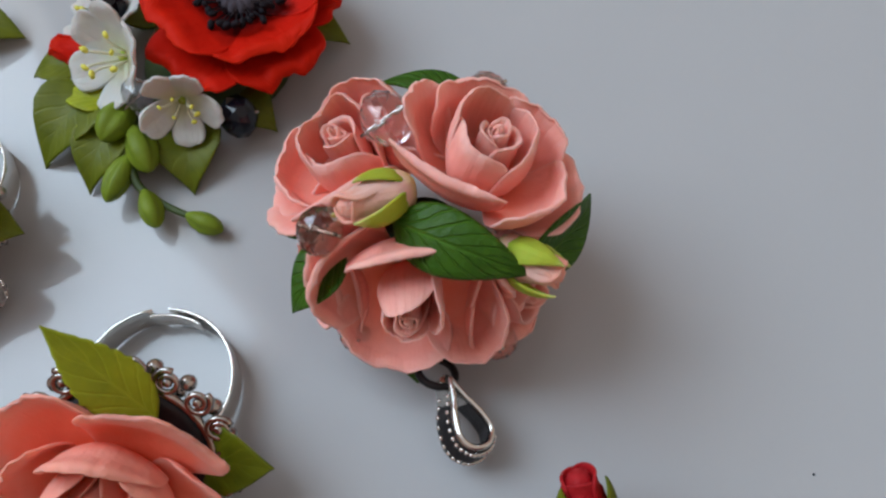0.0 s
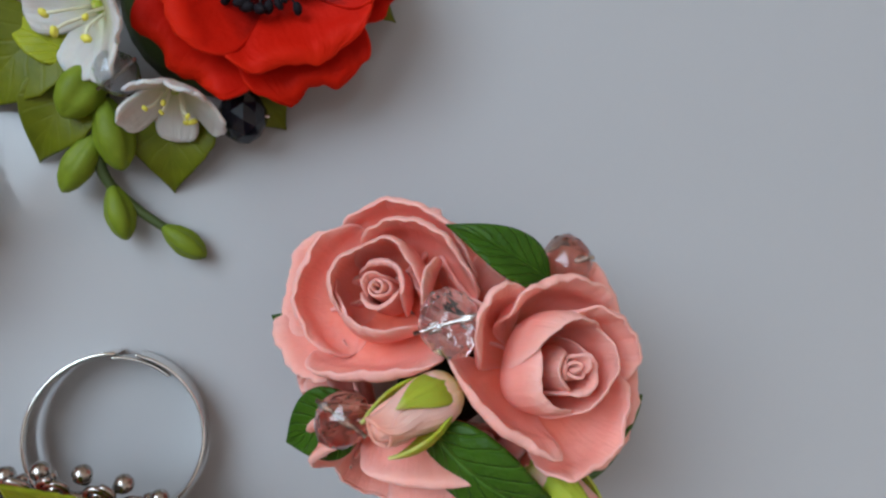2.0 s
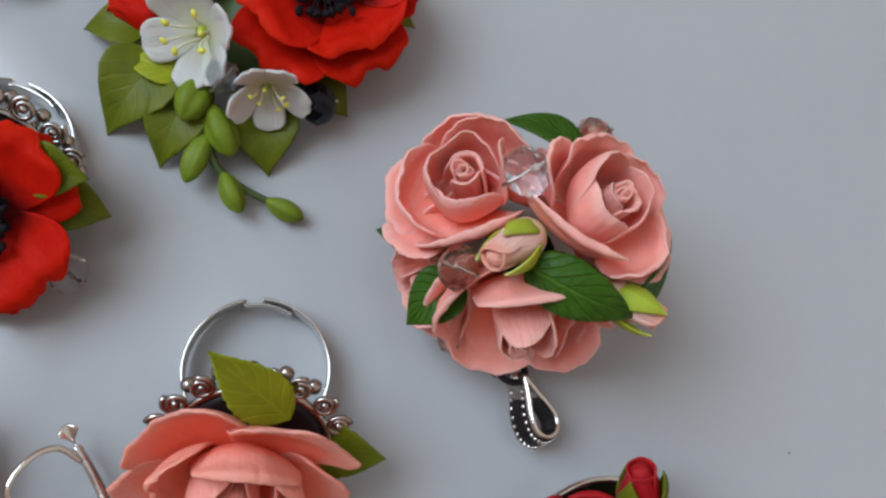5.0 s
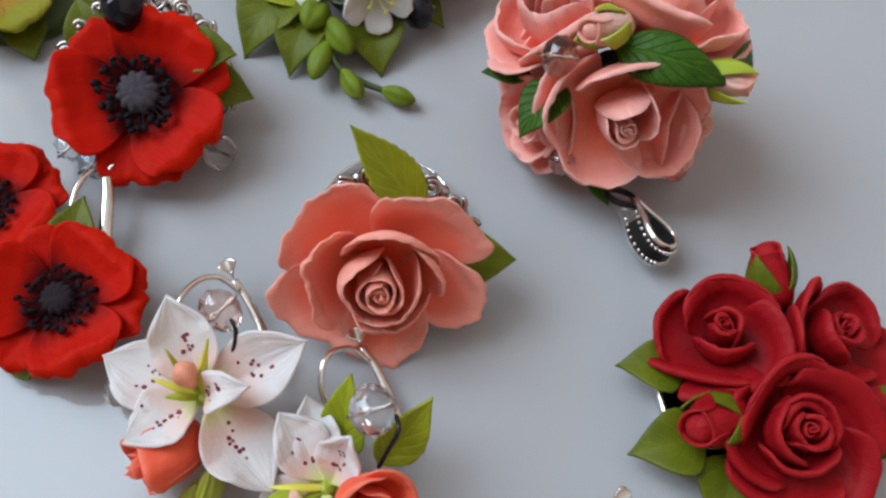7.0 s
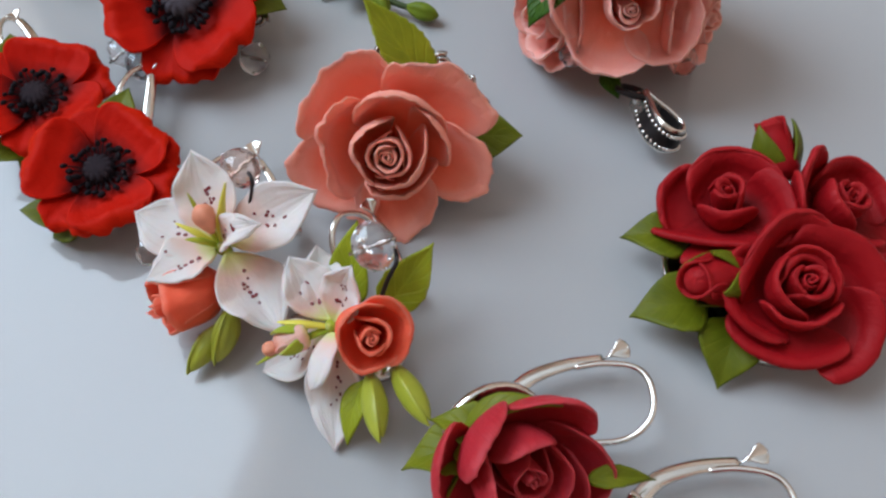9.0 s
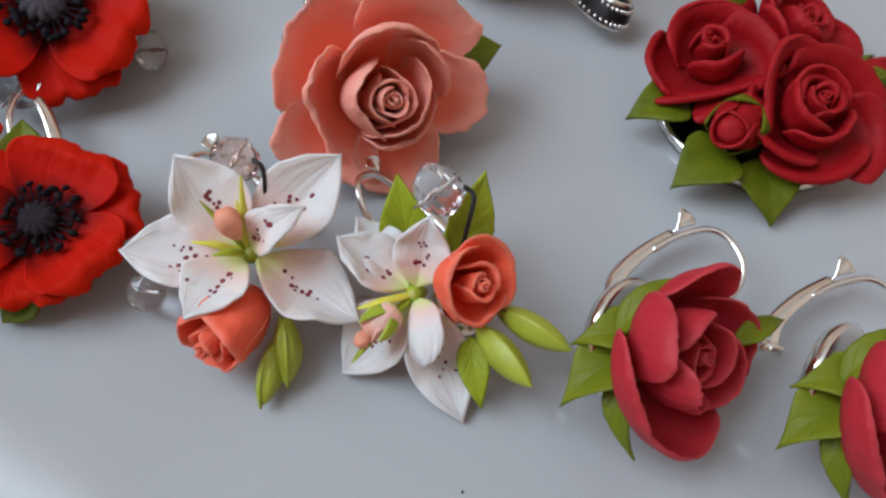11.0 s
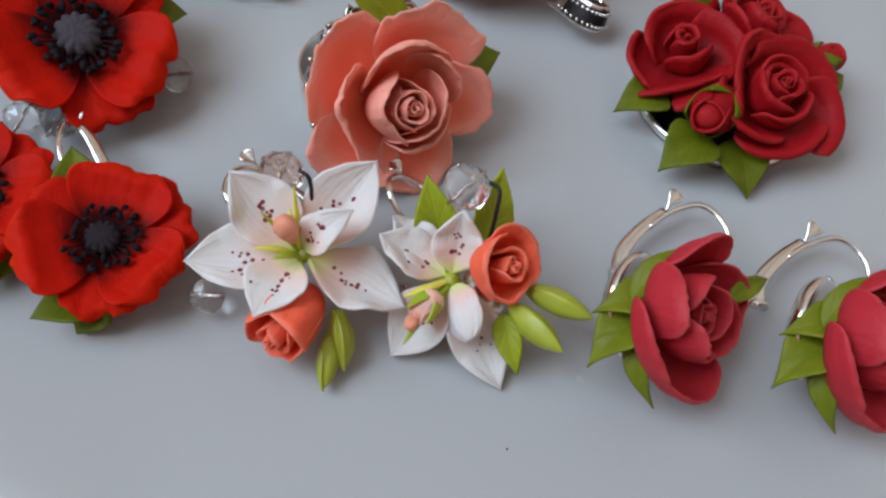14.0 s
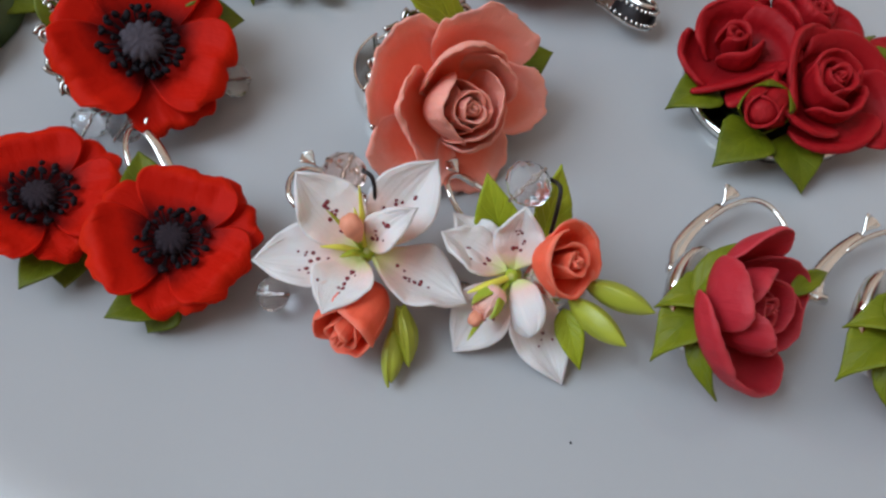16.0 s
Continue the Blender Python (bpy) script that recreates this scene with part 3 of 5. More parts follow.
def filigree(parent, centre, axis, radius, count, up=(0, 1, 0)):
    """A round openwork plate: a dark dished disc edged with scrolls and little balls, each a part."""
    m = basis(axis, 0.0, up)
    c = np.asarray(centre, float)
    disc = lathe([(radius * 0.2, -0.2), (radius * 0.84, -0.8), (radius * 0.84, 0.1), (radius * 0.74, 0.45), (radius * 0.2, 0.5)], 32)
    plate = part("filigree_plate", (disc[0] @ m.T + c, disc[1], disc[2]), TARNISH, parent, "aged silver filigree plate")
    part("rim_wire", tube(circle(c, axis, radius * 0.88, 48), 0.5, 8, closed=True), OLD_SILVER, plate)
    for k in range(count):
        a = 2 * np.pi * k / count
        out = m @ np.array([math.cos(a), math.sin(a), 0])
        side = m @ np.array([-math.sin(a), math.cos(a), 0])
        hub = c + out * (radius + 0.25) + m[:, 2] * 0.2
        if hub[2] < 3.0:
            continue
        b = np.linspace(0, 2 * np.pi * 1.45, 26)
        coil = 1.55 - 0.10 * b
        scroll = part("scroll", tube(hub + (coil * np.cos(b))[:, None] * out + (coil * np.sin(b) * (1 if k % 2 else -1))[:, None] * side, 0.36, 7), OLD_SILVER, plate)
        part("silver_ball", placed(ball(0.62, 10, 6), hub), OLD_SILVER, scroll)
        turn = a + np.pi / count
        outer = m @ np.array([math.cos(turn), math.sin(turn), 0])
        part("silver_ball", placed(ball(1.0, 12, 7), c + outer * (radius + 0.3) - m[:, 2] * 1.5), OLD_SILVER, plate)
        part("silver_ball", placed(ball(0.7, 10, 6), c + outer * radius * 0.86 - m[:, 2] * 2.0), OLD_SILVER, plate)
    return plate


# ---- pink rose pendant ----
def pink_pendant():
    t = thing("rose_ball_pendant", -5, 38, "round pendant of pink clay roses, leaves and crystals, silver bail", "pendant")
    core = ball(5.0, 20, 12)
    # filler ball, coloured as the shade seen between the roses
    part("core", placed(core, (-5, 38.5, 13.5)), GAP_SHADE, t, "dark clay ball core")
    crisp = dict(ruffle=0.034, crinkle=0.012)
    rose(t, (3.6, 43.6, 29.4), (0.28, 0.20, 0.94), 10.2, PINK, bud(60, 0.21, 0.86, 3, 3) + [
        shaped((-212, 0.34, 0.88), (-140, 0.36, 0.78), (-66, 0.30, 0.74), cr=1.9, ca=0.3, lip=0.02, seed=1.3),
        shaped((-76, 0.32, 0.72), (-6, 0.36, 0.84), (64, 0.36, 0.94), cr=1.75, ca=0.3, lip=0.03, seed=2.2),
        shaped((56, 0.38, 0.88), (120, 0.42, 1.00), (178, 0.36, 0.84), cr=1.6, ca=0.3, lip=0.02, seed=3.4),
        shaped((-178, 0.86, 0.74), (-133, 0.62, 0.80), (-84, 0.56, 0.86), cr=1.30, ca=0.12, lip=0.15, lip_from=0.62, seed=0.7, **crisp),
        shaped((-86, 0.86, 0.72), (-44, 0.80, 0.62), (0, 0.70, 0.65), cr=1.15, ca=0.3, lip=0.07, seed=5.1, **crisp),
        shaped((-2, 0.70, 0.62), (34, 0.68, 0.78), (78, 0.48, 0.90), cr=1.25, ca=0.15, lip=0.09, seed=6.6, **crisp),
        shaped((52, 0.72, 0.72), (102, 0.66, 0.88), (146, 0.62, 0.90), cr=1.25, ca=0.15, lip=0.12, seed=7.9, **crisp),
        shaped((128, 0.70, 0.84), (150, 0.90, 0.86), (182, 0.78, 0.80), cr=0.95, ca=0.2, lip=0.10, seed=8.2, **crisp),
        shaped((-62, 1.00, 0.30), (-20, 1.06, 0.34), (24, 0.98, 0.32), cr=0.8, ca=0.3, lip=0.05, seed=4.4, **crisp),
        shaped((30, 0.98, 0.34), (74, 1.02, 0.44), (120, 0.98, 0.40), cr=0.8, ca=0.3, lip=0.06, seed=3.8, **crisp),
    ], drop=0.82, heart=0.12, seed=3, fine=1.2)
    rose(t, (-14.7, 47.0, 24.2), (-0.35, 0.15, 0.92), 10.2, PINK, bud(150, 0.22, 0.81, 7, 3) + [
        shaped((-180, 0.36, 0.70), (-110, 0.36, 0.70), (-36, 0.36, 0.80), cr=1.9, ca=0.3, lip=0.02, seed=1.1),
        shaped((4, 0.36, 0.86), (75, 0.38, 0.92), (140, 0.36, 0.80), cr=1.6, ca=0.3, lip=0.02, seed=2.6),
        shaped((104, 0.36, 0.80), (170, 0.38, 0.84), (228, 0.36, 0.78), cr=1.8, ca=0.3, lip=0.03, seed=3.9),
        shaped((16, 0.76, 0.80), (67, 0.60, 0.93), (124, 0.46, 0.92), cr=1.3, ca=0.15, lip=0.06, seed=4.1, **crisp),
        shaped((-30, 0.58, 0.80), (10, 0.46, 1.04), (42, 0.60, 0.78), cr=0.9, ca=0.2, lip=0.02, rnd=0.42, seed=5.7),
        shaped((-128, 0.84, 0.60), (-84, 0.66, 0.82), (-36, 0.68, 0.88), cr=1.30, ca=0.12, lip=0.12, lip_from=0.62, seed=6.8, **crisp),
        shaped((134, 0.68, 0.66), (188, 0.76, 0.62), (240, 0.68, 0.58), cr=1.25, ca=0.15, lip=0.07, seed=7.2, **crisp),
        shaped((28, 0.76, 0.66), (84, 0.76, 0.66), (138, 0.76, 0.56), cr=1.2, ca=0.15, lip=0.06, seed=8.8, **crisp),
        shaped((-158, 1.16, 0.28), (-135, 1.14, 0.32), (-112, 0.98, 0.38), cr=0.75, ca=0.4, lip=0.04, seed=9.3, **crisp),
        shaped((150, 1.00, 0.24), (185, 1.04, 0.24), (215, 1.04, 0.24), cr=0.75, ca=0.4, lip=0.04, seed=1.9, **crisp),
    ], drop=0.80, heart=0.12, seed=7, fine=1.2)
    rose(t, (-6.0, 25.7, 19.6), (0.04, -0.85, 0.50), 10.6, PINK, bud(100, 0.15, 0.86, 11, 2) + [
        shaped((160, 0.24, 0.84), (240, 0.24, 0.82), (325, 0.22, 0.86), cr=1.7, ca=0.3, lip=0.02, seed=2.1),
        shaped((-40, 0.22, 0.88), (12, 0.28, 0.94), (64, 0.42, 0.88), cr=1.6, ca=0.3, lip=0.03, seed=1.4),
        shaped((52, 0.42, 0.80), (108, 0.27, 0.97), (160, 0.28, 0.84), cr=1.7, ca=0.3, lip=0.0, rnd=0.40, seed=3.7),
        shaped((58, 0.80, 0.78), (104, 0.68, 0.90), (148, 0.68, 0.74), cr=1.2, ca=0.2, lip=0.10, seed=3.3),
        shaped((122, 0.84, 0.46), (170, 0.92, 0.62), (214, 0.76, 0.50), cr=1.15, ca=0.15, lip=0.09, seed=4.6, **crisp),
        shaped((204, 0.80, 0.46), (250, 0.90, 0.56), (302, 0.78, 0.60), cr=1.05, ca=0.15, lip=0.06, seed=5.9, **crisp),
        shaped((-68, 0.76, 0.64), (-30, 0.94, 0.76), (18, 0.86, 0.80), cr=1.1, ca=0.15, lip=0.08, seed=6.2, **crisp),
        shaped((8, 0.88, 0.80), (36, 0.84, 0.92), (80, 0.64, 0.84), cr=1.1, ca=0.2, lip=0.13, lip_from=0.64, seed=7.7, **crisp),
        shaped((-34, 1.16, 0.18), (0, 1.20, 0.22), (40, 1.06, 0.20), cr=0.8, ca=0.4, lip=0.04, seed=8.1, **crisp),
        shaped((120, 1.02, 0.20), (165, 1.06, 0.24), (215, 1.00, 0.20), cr=0.8, ca=0.4, lip=0.05, seed=8.9, **crisp),
    ], drop=0.86, heart=0.11, seed=11, fine=1.2)
    for tip, axis, size, turn in (
        ((-19.0, 33.8, 11.5), (-0.86, -0.42, 0.28), 8.4, 10), ((8.4, 31.4, 12.2), (0.80, -0.52, 0.26), 8.8, 30), ((-2.0, 51.8, 18.0), (0.20, 0.80, 0.55), 8.8, 70),
        ((-16.6, 51.2, 12.5), (-0.70, 0.66, 0.26), 8.0, 120), ((9.6, 43.6, 13.6), (0.95, 0.15, 0.26), 8.6, 200),
    ):
        rng = random.Random(turn)
        rose(t, tip, axis, size, PINK, bud(turn, 0.36, 0.78, turn) + fan(rng, 4, turn + 20, 0.66, 0.70, 52, cr=1.05, ca=0.15, lip=0.09, **crisp) + fan(rng, 4, turn + 60, 0.98, 0.46, 46, cr=0.95, ca=0.2, lip=0.08, **crisp), drop=0.76, heart=0.12, seed=turn)
    leaf(t, (-7.2, 35.6, 24.4), (6.4, 29.6, 24.2), (0.1, -0.5, 0.85), 6.8, LEAF_DARK, thick=0.9, fold=-0.12, arch=0.17, droop=0.06, nu=22, nv=13)
    leaf(t, (6.2, 31.6, 21.4), (13.8, 41.2, 19.2), (0.8, -0.4, 0.5), 6.2, LEAF_DARK, fold=0.25, arch=0.10)
    leaf(t, (1.0, 50.5, 23.4), (-9.4, 53.6, 23.4), (0.0, 0.3, 0.95), 4.6, LEAF_DARK, fold=0.2, arch=0.12)
    leaf(t, (-13.4, 35.0, 18.4), (-19.6, 29.4, 14.0), (-0.7, -0.4, 0.5), 7.0, LEAF_DARK, fold=0.2, arch=0.10)
    leaf(t, (-17.0, 40.0, 14.5), (-23.6, 41.5, 13.4), (-0.2, 0.0, 1.0), 4.6, LEAF_DARK, fold=0.1, arch=0.08)
    leaf(t, (-7.5, 28.5, 5.0), (-6.0, 23.6, 4.6), (0, -0.4, 0.9), 3.0, LEAF_DARK, fold=0.1, arch=0.05)
    rosebud(t, (-6.2, 39.2, 24.8), (-12.7, 34.8, 28.8), 2.4, BLUSH, seed=2, sepals=3, cover=0.86)
    rosebud(t, (3.4, 33.2, 22.0), (9.9, 29.4, 23.8), 2.3, BLUSH, seed=4, sepals=3, cover=1.05)
    bead(t, (-8.1, 45.3, 28.8), (0.8, 0.45, 0.3), 3.1, CLEAR)
    bead(t, (-15.1, 34.8, 24.2), (0.7, -0.3, 0.2), 2.8, BROWN_ROSE)
    bead(t, (2.7, 52.6, 22.4), (0.7, 0.3, 0.4), 2.7, BROWN_ROSE)
    bead(t, (3.6, 27.8, 7.8), (0.2, -0.6, 0.7), 2.3, ROSY)
    bead(t, (-13.0, 28.2, 9.6), (0.2, -0.6, 0.7), 2.0, CLEAR)
    part("jump_ring", tube(circle((-3.8, 24.9, 4.6), (0.25, 0.5, 0.83), 2.3, 20), 0.5, 8, closed=True), TARNISH, t, "dark metal jump ring")
    # the bail: a broad folded teardrop loop, beaded along both rims
    top, low = np.array([-2.9, 23.6, 4.4]), np.array([0.9, 15.6, 4.2])
    d, s = norm(low - top), norm((0.86, 0.40, 0.12))
    s = norm(s - d * (s @ d))
    w = np.cross(d, s)
    s, w = s * math.cos(0.6) - w * math.sin(0.6), w * math.cos(0.6) + s * math.sin(0.6)
    length = np.linalg.norm(low - top)
    drop_shape = curve([(0, 0), (0.28, 0.75), (0.55, 1.75), (0.80, 2.15), (0.96, 1.25), (1.0, 0.0), (0.96, -1.25), (0.80, -2.15), (0.55, -1.75), (0.28, -0.75), (0, 0)], 60)
    k, along, off = np.linspace(0, 1, len(drop_shape)), drop_shape[:, 0], drop_shape[:, 1]
    line = top + (along * length)[:, None] * d + off[:, None] * s

    def loop(u, v):
        q = np.stack([np.interp(u, k, line[:, j]) for j in range(3)], -1)
        mid = top + d * length * 0.62
        out = q - mid
        out = out - (out @ w)[..., None] * w
        out = out / np.maximum(np.linalg.norm(out, axis=-1, keepdims=True), 1e-6)
        return q + (v * 1.75)[..., None] * w + out * (0.28 * (1 - v))[..., None]

    bail = part("bail", sheet(loop, 72, 7, 0.8, 0.8), OLD_SILVER, t, "silver teardrop bail with beaded rims")
    hub = top + d * length * 0.62

    def inner(u, v):
        q = loop(u, v * 0.92)
        inward = hub - q
        inward = inward - (inward @ w)[..., None] * w
        return q + inward / np.maximum(np.linalg.norm(inward, axis=-1, keepdims=True), 1e-6) * 0.46

    part("lining", sheet(inner, 60, 5, 0.12), TARNISH, bail)
    for side in (-1, 1):
        part("rim", tube(loop(k, np.full(len(k), float(side))), 0.33, 8), SILVER, bail)
    part("groove", sheet(lambda u, v: loop(u, v * 0.80) + (loop(u, v * 0.80) - inner(u, v * 0.80)) * 0.92, 60, 3, 0.12), TARNISH, bail)
    for j in range(6, len(line) - 6, 2):
        for side in (-0.58, 0.52):
            at, within = (fn(np.array(k[j]), np.array(side)) for fn in (loop, inner))
            part("bead_grain", placed(ball(0.33, 8, 5), at + norm(at - within) * 0.52), SILVER, bail)
    part("collar", placed(lathe([(0.5, -0.9), (0.85, -0.8), (0.85, 0.8), (0.5, 0.9)], 12), top, w), SILVER, bail)


# ---- peach rose ring ----
def peach_ring():
    t = thing("rose_ring", -39, 16, "silver ring with large peach clay rose, lying on its side", "ring")
    axis = (0.02, -0.70, 0.71)
    ring_band(t, (-38.0, 24.0, 2.75), (0.02, 0.05, 1.0), 9.4, 4.2, 96)
    filigree(t, (-38.1, 14.4, 8.6), axis, 11.0, 18)
    crisp = dict(ruffle=0.066, crinkle=0.018)
    rose(t, (-39.6, 6.1, 14.4), axis, 13.3, PEACH, bud(140, 0.21, 0.65, 5, 5, 0.004) + [
        shaped((96, 0.29, 0.68), (165, 0.31, 0.63), (244, 0.27, 0.59), cr=1.8, ca=0.3, lip=0.02, seed=0.4),
        shaped((-120, 0.26, 0.58), (-45, 0.30, 0.60), (28, 0.34, 0.68), cr=1.8, ca=0.3, lip=0.02, seed=0.9),
        shaped((26, 0.54, 0.62), (77, 0.52, 0.80), (128, 0.44, 0.64), cr=1.35, ca=0.25, lip=0.09, lip_from=0.66, rnd=0.14, seed=1.2, ruffle=0.014),
        shaped((-12, 0.56, 0.42), (22, 0.54, 0.60), (60, 0.52, 0.68), cr=1.25, ca=0.25, lip=0.03, rnd=0.34, seed=1.7),
        shaped((-124, 0.33, 0.46), (-78, 0.38, 0.46), (-18, 0.40, 0.52), cr=1.6, ca=0.2, lip=0.05, seed=2.3),
        shaped((120, 0.58, 0.52), (164, 0.66, 0.48), (222, 0.62, 0.32), cr=1.05, ca=0.15, lip=0.05, seed=3.1, **crisp),
        shaped((84, 0.80, 0.44), (118, 1.00, 0.36), (164, 0.92, 0.28), cr=0.95, ca=0.18, lip=0.06, seed=4.4, **crisp),
        shaped((14, 1.04, 0.42), (52, 0.90, 0.56), (90, 0.76, 0.58), cr=1.0, ca=0.2, lip=0.13, lip_from=0.64, seed=5.2, **crisp),
        shaped((170, 0.92, 0.20), (204, 0.98, 0.12), (248, 0.74, 0.14), cr=0.85, ca=0.35, lip=0.04, seed=6.6, **crisp),
        shaped((-126, 0.70, 0.12), (-88, 0.92, 0.05), (-44, 0.72, 0.14), cr=0.85, ca=0.45, lip=0.03, seed=7.3, **crisp),
        shaped((-40, 0.80, 0.18), (-16, 1.00, 0.24), (22, 0.78, 0.38), cr=0.95, ca=0.2, lip=0.06, seed=8.5, **crisp),
    ], heart=0.10, turns=2.6, seed=5, fine=1.4, thick=0.5)
    leaf(t, (-33.4, 17.8, 14.0), (-42.2, 24.6, 24.7), (0.35, -0.55, 0.75), 6.6, LEAF_LIME, fold=0.26, arch=0.0, wide_at=0.40, teeth=0.12, count=11, keen=1.3, nu=34, nv=13)
    leaf(t, (-31.0, 15.4, 7.4), (-21.4, 13.0, 9.6), (0.1, -0.6, 0.8), 8.2, LEAF, fold=0.12, arch=0.05, teeth=0.1)


# ---- crimson rose brooch ----
def crimson_brooch():
    t = thing("rose_brooch", 11, -3, "brooch of three crimson clay roses on a round silver base", "brooch")
    part("base_tray", placed(lathe([(13.2, 0.0), (14.4, 0.3), (14.6, 1.6), (14.2, 2.0), (13.6, 1.9), (13.4, 1.0)], 48), (11.2, -4.2, 0.02)), SILVER, t, "round polished silver base")
    # filler under the roses, its black stands in for shade in the gaps
    part("bed", placed(lathe([(4, 0.9), (10.6, 0.9), (10.0, 3.0), (7.0, 4.6), (2.0, 5.2)], 28), (11.2, -4.2, 0)), GAP_SHADE, t, "dark clay bed")
    part("clasp", tube([(26.0, 3.0, 2.0), (28.2, 3.8, 2.2), (29.6, 4.2, 2.0)], 0.9, 10, flat=0.7), SILVER, t, "silver clasp end")
    soft = dict(ruffle=0.018, crinkle=0.004, jag=0.006)
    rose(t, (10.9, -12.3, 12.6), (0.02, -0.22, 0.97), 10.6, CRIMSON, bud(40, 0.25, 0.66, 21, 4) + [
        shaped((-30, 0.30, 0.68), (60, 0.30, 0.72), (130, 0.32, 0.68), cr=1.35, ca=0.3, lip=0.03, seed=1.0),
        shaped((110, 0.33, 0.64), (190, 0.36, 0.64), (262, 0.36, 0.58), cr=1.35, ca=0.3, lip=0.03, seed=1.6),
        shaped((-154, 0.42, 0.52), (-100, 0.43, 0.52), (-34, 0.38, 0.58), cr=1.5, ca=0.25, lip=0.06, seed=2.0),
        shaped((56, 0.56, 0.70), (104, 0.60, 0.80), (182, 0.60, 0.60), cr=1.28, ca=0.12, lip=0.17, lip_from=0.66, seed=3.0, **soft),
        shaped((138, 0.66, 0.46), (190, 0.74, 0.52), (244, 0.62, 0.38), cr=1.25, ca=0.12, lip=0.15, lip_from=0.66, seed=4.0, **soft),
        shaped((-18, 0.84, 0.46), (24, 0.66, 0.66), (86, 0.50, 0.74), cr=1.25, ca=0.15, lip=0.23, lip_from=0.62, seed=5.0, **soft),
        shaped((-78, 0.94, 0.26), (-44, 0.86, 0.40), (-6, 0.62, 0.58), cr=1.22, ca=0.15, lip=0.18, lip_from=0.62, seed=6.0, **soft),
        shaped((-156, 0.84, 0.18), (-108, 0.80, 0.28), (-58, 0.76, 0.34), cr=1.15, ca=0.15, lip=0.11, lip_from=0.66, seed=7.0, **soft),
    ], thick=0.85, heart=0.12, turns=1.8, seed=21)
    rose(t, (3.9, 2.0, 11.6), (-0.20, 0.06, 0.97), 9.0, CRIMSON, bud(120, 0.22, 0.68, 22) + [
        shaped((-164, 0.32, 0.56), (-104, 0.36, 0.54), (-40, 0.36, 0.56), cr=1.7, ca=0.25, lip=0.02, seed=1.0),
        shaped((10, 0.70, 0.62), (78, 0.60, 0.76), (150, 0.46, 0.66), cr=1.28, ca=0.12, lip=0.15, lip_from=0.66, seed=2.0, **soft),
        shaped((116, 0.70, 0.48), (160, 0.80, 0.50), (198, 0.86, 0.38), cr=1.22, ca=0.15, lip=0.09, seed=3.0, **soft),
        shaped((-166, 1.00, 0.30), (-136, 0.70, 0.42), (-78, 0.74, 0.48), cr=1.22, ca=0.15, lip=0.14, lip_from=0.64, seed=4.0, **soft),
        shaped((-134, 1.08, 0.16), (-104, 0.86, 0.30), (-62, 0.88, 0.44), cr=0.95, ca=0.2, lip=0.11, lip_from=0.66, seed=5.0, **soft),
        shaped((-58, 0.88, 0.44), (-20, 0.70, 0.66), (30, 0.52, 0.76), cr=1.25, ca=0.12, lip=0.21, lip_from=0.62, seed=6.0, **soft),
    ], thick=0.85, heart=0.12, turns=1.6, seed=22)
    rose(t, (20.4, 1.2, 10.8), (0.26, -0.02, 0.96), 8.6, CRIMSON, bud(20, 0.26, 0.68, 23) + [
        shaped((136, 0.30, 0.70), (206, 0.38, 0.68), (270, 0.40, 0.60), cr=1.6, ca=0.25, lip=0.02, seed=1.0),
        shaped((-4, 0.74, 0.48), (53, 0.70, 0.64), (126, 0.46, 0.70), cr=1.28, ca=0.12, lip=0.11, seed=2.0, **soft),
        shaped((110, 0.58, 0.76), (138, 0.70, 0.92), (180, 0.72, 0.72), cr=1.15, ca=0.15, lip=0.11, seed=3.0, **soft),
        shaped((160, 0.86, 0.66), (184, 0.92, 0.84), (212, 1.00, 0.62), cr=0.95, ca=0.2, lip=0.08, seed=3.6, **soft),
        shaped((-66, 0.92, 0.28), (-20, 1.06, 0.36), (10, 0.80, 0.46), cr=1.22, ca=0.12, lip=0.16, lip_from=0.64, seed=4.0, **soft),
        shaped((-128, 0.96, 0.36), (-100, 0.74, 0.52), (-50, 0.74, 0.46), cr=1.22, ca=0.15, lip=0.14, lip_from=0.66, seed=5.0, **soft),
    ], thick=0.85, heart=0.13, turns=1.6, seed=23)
    rosebud(t, (12.8, 5.6, 7.5), (11.2, 12.4, 12.6), 3.0, CRIMSON, seed=1, sepal_material=LEAF, cover=0.85)
    rosebud(t, (4.0, -8.4, 6.4), (-3.0, -11.2, 10.6), 3.6, CRIMSON, seed=3, sepals=4, sepal_material=LEAF, cover=0.72)
    rosebud(t, (21.5, -8.5, 6.0), (27.8, -9.8, 7.2), 2.8, CRIMSON, seed=5, sepal_material=LEAF, cover=0.7)
    up = (0, 0, 1)
    for base, tip, width in (
        ((0.0, -1.8, 4.2), (-8.8, -0.4, 3.7), 7.4), ((0.8, -11.0, 3.8), (-9.0, -11.9, 2.8), 8.4), ((4.0, -13.0, 3.6), (1.0, -21.2, 0.8), 8.2),
        ((22.0, -2.5, 2.0), (31.0, -5.6, 2.6), 6.6), ((20.5, -11.8, 3.4), (27.8, -12.2, 4.6), 6.0),
    ):
        leaf(t, base, tip, up, width, LEAF, fold=0.24, arch=0.14, teeth=0.05, thick=0.6, wide_at=0.32, keen=1.3)


